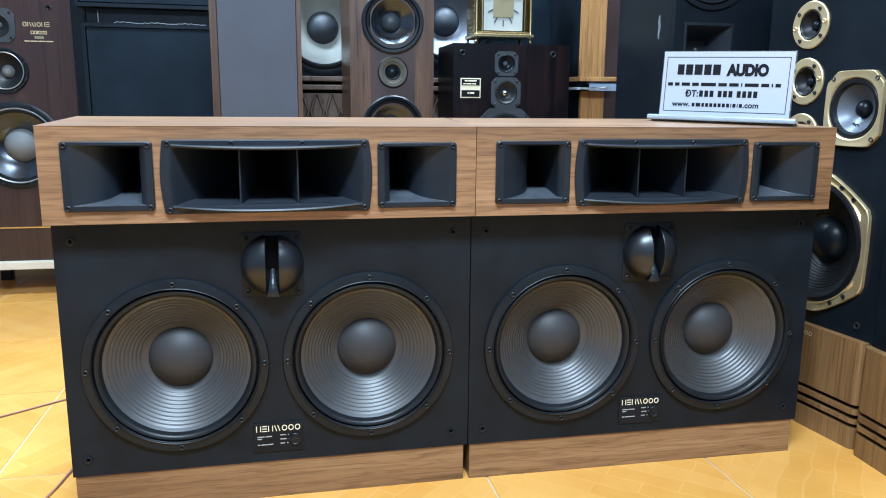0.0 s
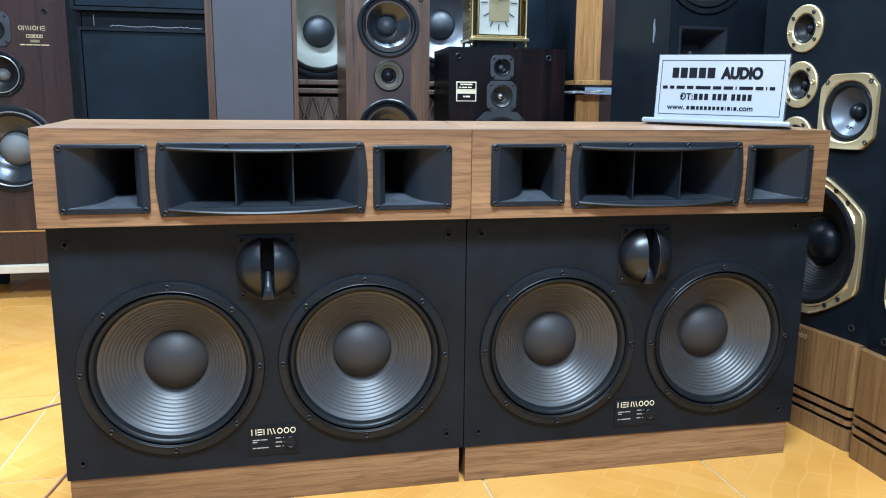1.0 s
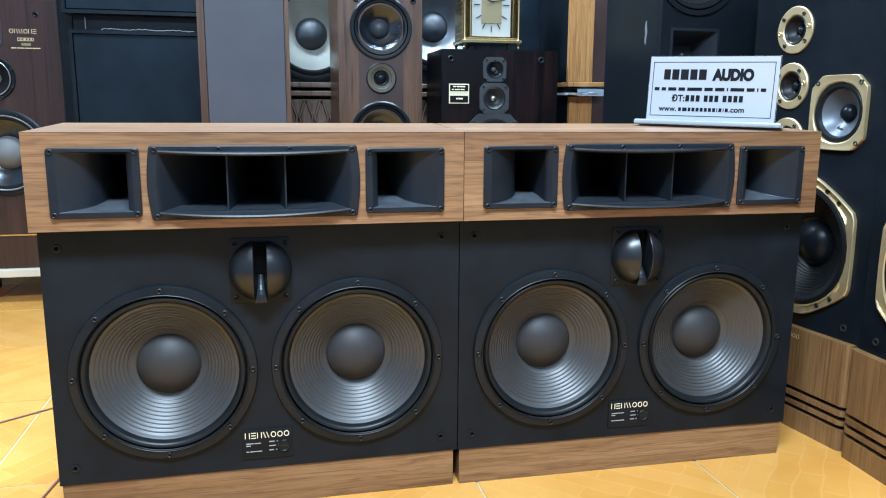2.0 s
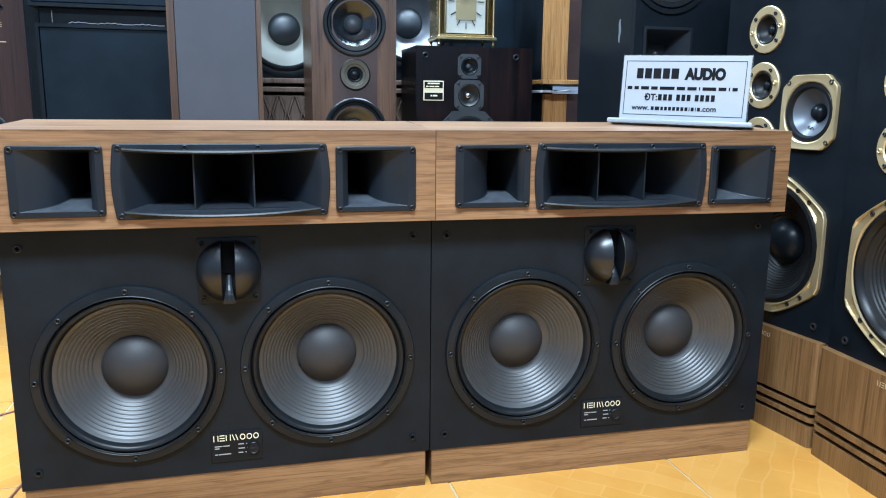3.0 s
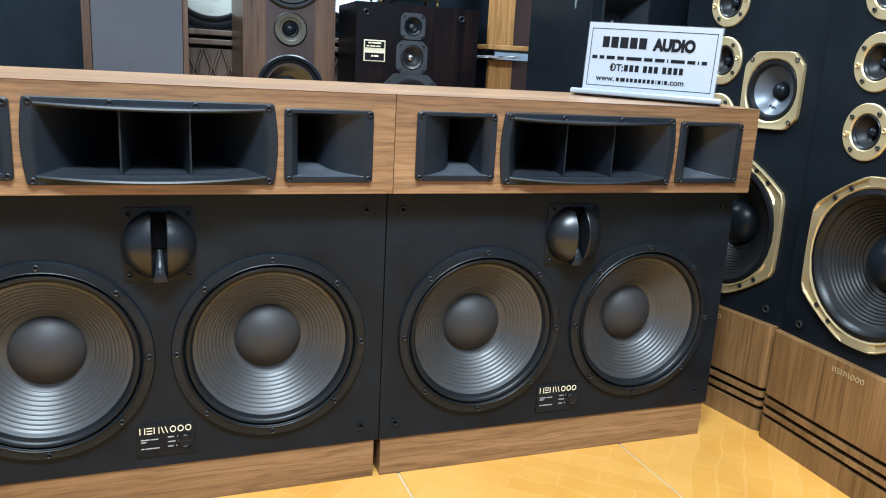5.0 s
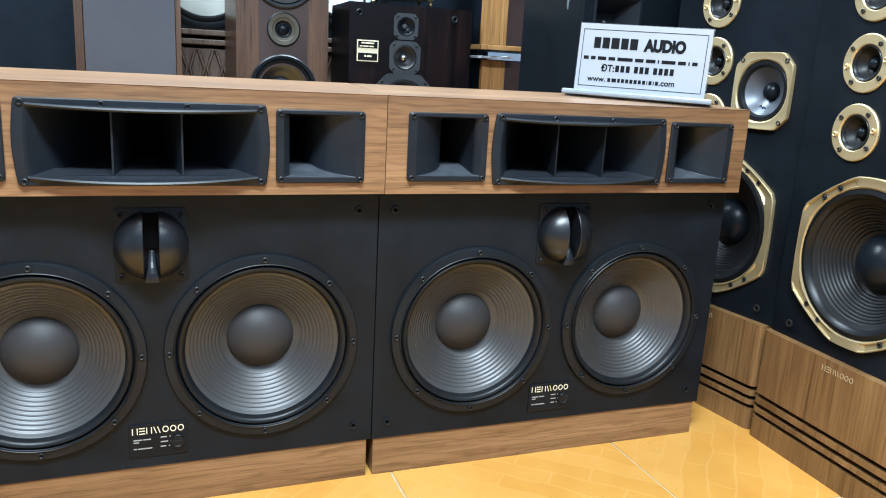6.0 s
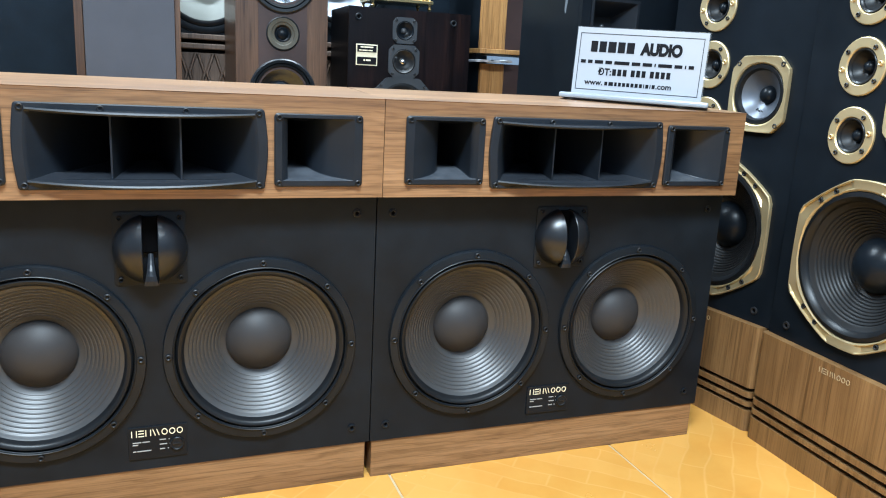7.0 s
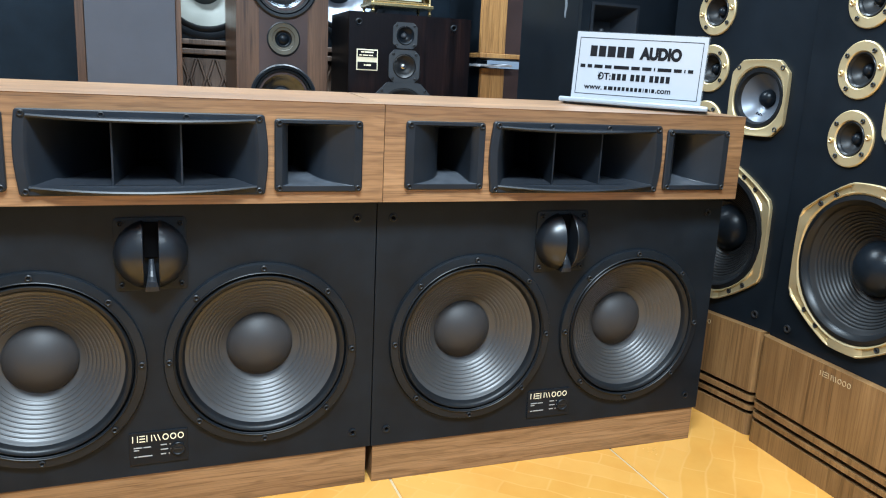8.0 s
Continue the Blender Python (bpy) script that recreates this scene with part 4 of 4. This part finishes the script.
def mantel_clock():
    t = thing("mantel_clock", "polished brass mantel clock with glass sides and a square dial", "clock")
    w, d, h = 0.248, 0.165, 0.34
    part("base", box(-w / 2, w / 2, 0, d, 0.034, 0.048, 0.003), BRASS, t)
    part("step", box(-w / 2 + 0.008, w / 2 - 0.008, 0.008, d - 0.008, 0.0485, 0.056, 0.002), BRASS, t)
    part("top", box(-w / 2, w / 2, 0, d, h - 0.02, h, 0.003), BRASS, t)
    for x in (-w / 2 + 0.012, w / 2 - 0.012):
        for y in (0.012, d - 0.012):
            prof = ((0.006, 0.048), (0.0045, 0.056), (0.0045, h - 0.03), (0.006, h - 0.021))
            bm = loft([[(x + r * math.cos(k * math.pi / 6), y + r * math.sin(k * math.pi / 6), z) for k in range(12)] for r, z in prof], cap_first=True, cap_last=True)
            part("pillar", bm, BRASS, t, smooth=40)
            foot = ((0.007, 0.0037), (0.004, 0.008), (0.0085, 0.017), (0.004, 0.026), (0.008, 0.0335))
            part("foot", loft([[(x + r * math.cos(k * math.pi / 6), y + r * math.sin(k * math.pi / 6), z) for k in range(12)] for r, z in foot], cap_first=True, cap_last=True), BRASS, t, smooth=50)
    dial = part("dial", panel([(-0.080, 0.062), (0.080, 0.062), (0.080, 0.30), (-0.080, 0.30)], [], 0.020, 0.024), DIAL, t, "pale dial with brass centre")
    part("dial_centre", box(-0.042, 0.042, 0.0175, 0.0195, 0.112, 0.256, 0.001), CLOCKGOLD, dial)
    for k in range(12):
        a = radians(30 * k)
        bx, bz = 0.061 * math.sin(a), 0.184 + 0.094 * math.cos(a)
        part("hour_mark", box(-0.0016, 0.0016, 0.0182, 0.0196, -0.012, 0.012), INK, dial, at=pose(bx, 0, bz, 0, math.degrees(a), 0))
    part("hand_long", box(-0.0012, 0.0012, 0.0155, 0.0170, -0.008, 0.056), INK, dial, at=pose(0, 0, 0.196, 0, 82, 0))
    part("hand_short", box(-0.0016, 0.0016, 0.0135, 0.0150, -0.008, 0.036), INK, dial, at=pose(0, 0, 0.196, 0, -70, 0))
    for x in (-0.090, 0.086):
        part("dial_rail", box(x, x + 0.004, 0.012, 0.022, 0.0565, h - 0.0205), BRASS, t)
    for x in (-w / 2 + 0.006, w / 2 - 0.008):
        side = part("side_grille", box(x, x + 0.002, 0.020, d - 0.020, 0.0565, h - 0.0205), BRASS, t, "brass side panel with louvres")
        for k in range(10):
            part("louvre", box(x - 0.003, x + 0.005, 0.026, d - 0.026, 0.075 + 0.02 * k, 0.079 + 0.02 * k), BRASS, side)
    part("back", box(-w / 2 + 0.02, w / 2 - 0.02, d - 0.014, d - 0.010, 0.0565, h - 0.0205), BRASS, t)
    return t


mantel_clock().matrix_basis = pose(0.474, 1.375, 1.1145)


# ---- behind: walnut tower, grey grille tower ----
def driver(parent, cx, cz, r, cone_mat, cap_mat, cap, label, deep=0.05, y=0.0, name="woofer", n=52, rim=FRAME):
    w = part(name, lathe(((r, y), (r, y - 0.006), (r * 0.96, y - 0.010), (r * 0.88, y - 0.009), (r * 0.86, y + 0.01)), n, cx, cz, cap_last=False), rim, parent, label, smooth=40)
    part("surround", lathe(((r * 0.87, y), (r * 0.84, y - 0.006), (r * 0.78, y - 0.005), (r * 0.755, y + 0.003)), n, cx, cz, cap_last=False), RUBBER, w, smooth=50)
    part("cone", lathe(((r * 0.76, y + 0.002), (r * 0.55, y + deep * 0.45), (cap * 0.95, y + deep)), n, cx, cz), cone_mat, w, smooth=50)
    part("dust_cap", lathe(dome(cap, y + deep - 0.003, cap * 0.75), 32, cx, cz), cap_mat, w, smooth=60)
    return w


def walnut_tower():
    W, D, top = 0.318, 0.42, 1.40
    t = thing("floor_speaker", "tall walnut loudspeaker with silver cones and a ringed tweeter", "loudspeaker")
    cx = 0.160
    zs = (1.187, 0.80)
    holes = [flat(circle(0.101, 0, 52, cx, z)) for z in zs] + [flat(circle(0.05, 0, 40, cx, 1.002))]
    part("baffle", panel([(0, 0.0), (W, 0.0), (W, top), (0, top)], holes, 0.0, 0.02), WALNUT_RED, t)
    shell(t, W, D, 0.0, top, WALNUT_RED)
    p = part("centre_plate", panel([(cx - 0.084, 0.62), (cx + 0.084, 0.62), (cx + 0.084, 1.36), (cx - 0.084, 1.36)], [flat(circle(0.0815, 0, 52, cx, z)) for z in zs] + [flat(circle(0.05, 0, 40, cx, 1.002))], -0.004, -0.0005), BROWNPLATE, t, "dull brown centre plate")
    for z in zs:
        driver(t, cx, z, 0.117, DARKCONE, BLUECAP, 0.036, "black-rimmed woofer with a silver cone", y=-0.0045)
    for x in (0.069, 0.283):
        ring_screw(t, x, 0.0, 1.287, 0.011, FRAME, HOLE)
    tw = part("tweeter", lathe(((0.058, -0.004), (0.058, -0.008), (0.055, -0.009), (0.0545, -0.007)), 40, cx, 1.002, cap_last=False), FRAME, t, "tweeter in an olive gold ring", smooth=40)
    part("ring", lathe(((0.0545, -0.006), (0.053, -0.0095), (0.040, -0.0085), (0.038, -0.006), (0.030, -0.005), (0.028, 0.002)), 40, cx, 1.002, cap_last=False), OLIVE, tw, smooth=40)
    part("dome", lathe([(0.0285, 0.001), (0.022, 0.006)] + dome(0.021, 0.006, 0.012), 32, cx, 1.002), SATIN, tw, smooth=60)
    return t


walnut_tower().matrix_basis = pose(-0.148, 1.285, 0)


def grille_tower():
    W, D, top = 0.318, 0.40, 1.42
    t = thing("grille_speaker", "tall walnut loudspeaker behind a grey cloth grille", "loudspeaker")
    part("cabinet_body", box(0, W, 0.014, D, 0, top, 0.003), WALNUT_RED, t)
    for x0, x1 in ((0.0, 0.026), (W - 0.017, W)):
        part("edge_strip", box(x0, x1, 0.0, 0.0138, 0, top, 0.002), WALNUT_RED, t)
    part("grille", box(0.0275, W - 0.0185, -0.004, 0.0135, 0.02, top - 0.02, 0.003), GRILLE, t, "grey cloth grille")
    return t


grille_tower().matrix_basis = pose(-0.645, 1.245, 0)


# ---- far row ----
def pale_cone_speaker(cone_mat, wz):
    W, D, top = 0.50, 0.38, 1.50
    t = thing("lattice_speaker", "brown loudspeaker with a big pale cone above a carved lattice", "loudspeaker")
    cx = 0.25
    part("baffle", panel([(0, 0.988), (W, 0.988), (W, top), (0, top)], [flat(circle(0.178, 0, 56, cx, wz))], 0.0, 0.02), SATIN, t)
    shell(t, W, D, 0.0, top, CARVED)
    driver(t, cx, wz, 0.205, cone_mat, BLUECAP, 0.068, "woofer with a pale cone and a black cap", deep=0.07)
    for z in (0.940, 0.976):
        part("rail", box(0.0, W, -0.014, 0.0205, z, z + 0.022, 0.004), CARVED, t)
    part("lattice_panel", box(0.021, W - 0.021, 0.012, 0.0205, 0.02, 0.927), CARVED, t)
    for k in range(14):
        x = 0.035 + k * 0.033
        bm = bmesh.new()
        rows = []
        for i in range(25):
            z = 0.03 + i * 0.0372
            dx = 0.012 * math.cos(math.pi * i / 2.0) * (1 if k % 2 else -1)
            rows.append([(x + dx - 0.007, 0.0115, z), (x + dx - 0.003, -0.004, z), (x + dx + 0.003, -0.004, z), (x + dx + 0.007, 0.0115, z)])
        part("lattice_bar", loft(rows, bm, True, True), CARVED, t)
    return t


pale_cone_speaker(WHITECONE, 1.204).matrix_basis = pose(-0.470, 1.72, 0)
pale_cone_speaker(SILVERCONE, 1.25).matrix_basis = pose(0.070, 1.74, 0)


def black_cabinet(z0, z1):
    W, D = 0.56, 0.42
    t = thing("black_speaker", "big blue-black loudspeaker with a flat cloth grille", "loudspeaker", "stack of black loudspeakers")
    part("cabinet_body", box(0, W, 0.03, D, z0, z1, 0.004), SATIN, t)
    part("front_frame", panel([(0.0, z0), (W, z0), (W, z1), (0.0, z1)], [[(0.014, z0 + 0.014), (W - 0.014, z0 + 0.014), (W - 0.014, z1 - 0.014), (0.014, z1 - 0.014)]], 0.0, 0.0295), SATIN, t)
    part("grille", box(0.0165, W - 0.0165, 0.005, 0.0295, z0 + 0.0165, z1 - 0.0165, 0.003), NAVY, t, "blue-black cloth grille")
    return t


black_cabinet(0.30, 1.195).matrix_basis = pose(-1.185, 1.76, 0)
black_cabinet(1.258, 2.0).matrix_basis = pose(-1.20, 1.745, 0)


def stack_plinth():
    t = thing("low_plinth", "black wooden plinth under stacked loudspeakers", "plinth")
    part("board", box(-1.18, -0.63, 1.78, 2.16, 0.0, 0.2995, 0.003), SATIN, t)


def spacer():
    t = thing("spacer_box", "black spacer box with a strip of clear film", "box")
    part("box_body", box(-1.17, -0.64, 1.79, 2.16, 1.1955, 1.2575, 0.002), SATIN, t)
    bm = bmesh.new()
    rows = []
    for i in range(31):
        x = -1.06 + 0.36 * i / 30
        z = 1.1965 + 0.004 * abs(math.sin(i * 1.7)) + 0.002 * math.sin(i * 0.6)
        rows.append([(x, 1.775, z - 0.001), (x, 1.764, z), (x, 1.764, z + 0.0022), (x, 1.775, z + 0.003)])
    part("film_strip", loft(rows, bm, True, True), FOILPLASTIC, t, "crumpled strip of clear film")
    part("film_corner", box(-1.125, -1.122, 1.7845, 1.7895, 1.200, 1.247), FOILPLASTIC, t)


stack_plinth()
spacer()


def mahogany_speaker():
    """The deep red loudspeaker on a low pale board."""
    W, D = 0.52, 0.36
    t = thing("mahogany_speaker", "gloss mahogany loudspeaker with black-framed drivers and gold print", "loudspeaker")
    cx = 0.252
    holes = [flat(circle(0.054, 0, 40, cx - 0.032, 1.205)), flat(circle(0.078, 0, 48, cx - 0.02, 1.012)), flat(circle(0.166, 0, 56, cx + 0.005, 0.685))]
    part("baffle", panel([(0, 0.318), (W, 0.318), (W, 1.42), (0, 1.42)], holes, 0.0, 0.02), MAHOGANY, t, "gloss mahogany front")
    shell(t, W, D, 0.318, 1.42, MAHOGANY)
    part("gold_line", box(0.0, W, -0.002, 0.34, 0.311, 0.3175), BRASS, t, "thin gold line")
    part("base", box(0.0, W, 0.002, D, 0.160, 0.3105, 0.003), MAHOGANY, t)
    oct_driver(t, "tweeter", cx - 0.032, 1.205, 0.072, 0.026, 0.052, BLACKCONE, 0.018, "octagonal tweeter")
    m = driver(t, cx - 0.02, 1.012, 0.099, BLACKCONE, PALECAP, 0.028, "midrange with a silver ring", name="midrange")
    part("silver_ring", lathe(((0.0815, -0.010), (0.079, -0.012), (0.0765, -0.010)), 48, cx - 0.02, 1.012, cap_last=False), RINGSTEEL, m, smooth=40)
    w = driver(t, cx + 0.005, 0.685, 0.194, DARKCONE, PALECAP, 0.074, "large woofer with a silver ring", deep=0.06)
    part("silver_ring", lathe(((0.168, -0.010), (0.165, -0.014), (0.161, -0.010)), 56, cx + 0.005, 0.685, cap_last=False), RINGSTEEL, w, smooth=40)
    for par, px, pz, r in ((m, cx - 0.02, 1.012, 0.093), (w, cx + 0.005, 0.685, 0.183)):
        for k in range(8):
            a = radians(22.5 + 45 * k)
            ring_screw(par, px + r * math.cos(a), -0.010, pz + r * math.sin(a), 0.0075)
    ring_screw(t, W - 0.088, 0.0, 1.285, 0.012, FRAME, HOLE)
    brand_row(t, 0.322, 0.0, 1.203, ("ring", "upright", "slants", "upright", "ring", "pair", "stack"), 0.019, 0.0145, 0.0032, 0.0024, MAKERGOLD, "gold brand mark as plain shapes")
    marks(t, "print_line", 0.352, 0.0, 1.171, (0.012, 0.010, 0.004, 0.010, 0.010, 0.009), 0.014, 0.002, MAKERGOLD, "", 0.002)
    marks(t, "print_line", 0.366, 0.0, 1.151, (0.038,), 0.012, 0.002, BRASS)
    marks(t, "print_line", 0.324, 0.0, 1.139, (0.02, 0.03, 0.026, 0.032), 0.004, 0.003, MAKERGOLD)
    return t


mahogany_speaker().matrix_basis = pose(-1.822, 2.10, 0)


def low_stand():
    t = thing("low_stand", "low pale wooden stand on short dark feet", "stand")
    part("board", box(-1.86, -1.27, 2.07, 2.50, 0.124, 0.1595, 0.003), BOARD, t)
    for x in (-1.80, -1.36):
        for y in (2.12, 2.42):
            part("foot", box(x, x + 0.05, y, y + 0.05, 0.0, 0.1235, 0.002), SATIN, t)


low_stand()


def oak_cabinet():
    """Oak-edged cabinet with an open shelf, beside the gloss loudspeaker."""
    t = thing("oak_cabinet", "tall oak-edged loudspeaker cabinet with brown grille", "cabinet")
    part("cabinet_body", box(0, 0.40, 0.022, 0.36, 1.000, 1.70, 0.002), SATIN, t)
    part("edge_board", box(0.0, 0.105, 0.0, 0.0215, 1.000, 1.70, 0.002), OAK, t, "golden oak edge")
    part("grille", box(0.1055, 0.40, 0.004, 0.0215, 1.000, 1.70), BROWNPLATE, t, "brown cloth grille")
    part("shelf", box(-0.002, 0.40, -0.004, 0.36, 0.982, 0.9995, 0.002), OAK, t, "oak shelf board")
    part("upright", box(0.008, 0.026, 0.05, 0.35, 0.945, 0.9815), SATIN, t)
    part("upright", box(0.37, 0.398, 0.05, 0.35, 0.945, 0.9815), SATIN, t)
    part("lower_edge", box(0.008, 0.108, 0.0, 0.0215, 0.0, 0.942, 0.002), OAK, t, "golden oak edge")
    part("lower_grille", box(0.1085, 0.40, 0.004, 0.0215, 0.0, 0.942), BROWNPLATE, t)
    part("lower_body", box(0.008, 0.40, 0.022, 0.36, 0.0, 0.9445, 0.002), SATIN, t)
    return t


oak_cabinet().matrix_basis = pose(0.784, 1.33, 0)


def paper_sheet():
    t = thing("folded_paper", "folded white paper lying on a cabinet", "paper")
    bm = bmesh.new()
    rows = []
    for i in range(9):
        x = 0.766 + 0.135 * i / 8
        z = 0.9478 + 0.0015 * math.sin(i * 1.3) + (0.004 if i > 6 else 0)
        rows.append([(x, 1.283 + 0.004 * math.sin(i * 2.1), z - 0.001), (x, 1.43, z), (x, 1.43, z + 0.008), (x, 1.281 + 0.004 * math.sin(i * 2.1), z + 0.007)])
    part("sheet", loft(rows, bm, True, True), WHITE, t)


paper_sheet()


def tall_black(x0, x1, y0, y1, z1, mat, name, label):
    t = thing(name, label, "loudspeaker")
    part("cabinet_body", box(x0, x1, y0 + 0.016, y1, 0, z1, 0.003), SATIN, t)
    part("grille", box(x0 + 0.012, x1 - 0.012, y0, y0 + 0.0155, 0.01, z1 - 0.01, 0.003), mat, t)


# Boxes added so that the gaps in the back row stay dark.
tall_black(0.55, 1.02, 1.78, 2.10, 1.9, NAVY, "dark_speaker", "tall dark box added to fill the gap behind the clock")
tall_black(-1.27, -1.195, 1.95, 2.3, 1.6, SATIN, "narrow_speaker", "narrow black box added to fill the gap between loudspeakers")


def floor_cable(points, r, label):
    cu = bpy.data.curves.new("speaker_cable", "CURVE")
    cu.dimensions, cu.bevel_depth, cu.bevel_resolution = "3D", r, 2
    sp = cu.splines.new("NURBS")
    sp.points.add(len(points) - 1)
    for p, q in zip(sp.points, points):
        p.co = (*q, 1)
    sp.use_endpoint_u, sp.order_u = True, 4
    tmp = bpy.data.objects.new("speaker_cable", cu)
    scene.collection.objects.link(tmp)
    me = bpy.data.meshes.new_from_object(tmp.evaluated_get(bpy.context.evaluated_depsgraph_get()))
    bpy.data.objects.remove(tmp)
    me.materials.append(CABLE)
    tagged(new("speaker_cable", me), label, "cable")


floor_cable([(-1.75, 0.30, 0.003), (-1.5, 0.42, 0.003), (-1.21, 0.589, 0.003), (-1.074, 0.707, 0.003), (-0.9, 0.80, 0.003), (-0.75, 0.72, 0.003)], 0.003, "thin copper-red speaker cable lying on the tiles")
floor_cable([(-0.99, -0.05, 0.003), (-0.952, 0.09, 0.003), (-0.940, 0.143, 0.003), (-0.932, 0.235, 0.003), (-0.90, 0.36, 0.003), (-0.84, 0.52, 0.003)], 0.003, "thin copper-red cable running behind a loudspeaker")


# ---- floor tiles ----
def floor_tiles():
    floor = bpy.data.objects["floor"]
    g = 0.0030
    bm = box(-S / 2 + g, S / 2 - g, -S / 2 + g, S / 2 - g, -0.008, 0.0, 0.0012, segs=1)
    me = bpy.data.meshes.new("tile")
    bm.to_mesh(me)
    bm.free()
    me.materials.append(TILE)
    i0, j0 = 0.056 + S / 2, 0.21 + S / 2
    for i in range(-7, 5):
        for j in range(-7, 6):
            x, y = i0 + i * S, j0 + j * S
            if X0 - 0.3 < x < X1 + 0.3 and Y0 - 0.3 < y < Y1 + 0.3:
                ob = new("tile", me)
                ob.parent = floor
                ob.matrix_basis = pose(x, y, 0, 0, 0, 90 * ((i * 3 + j) % 4))


floor_tiles()
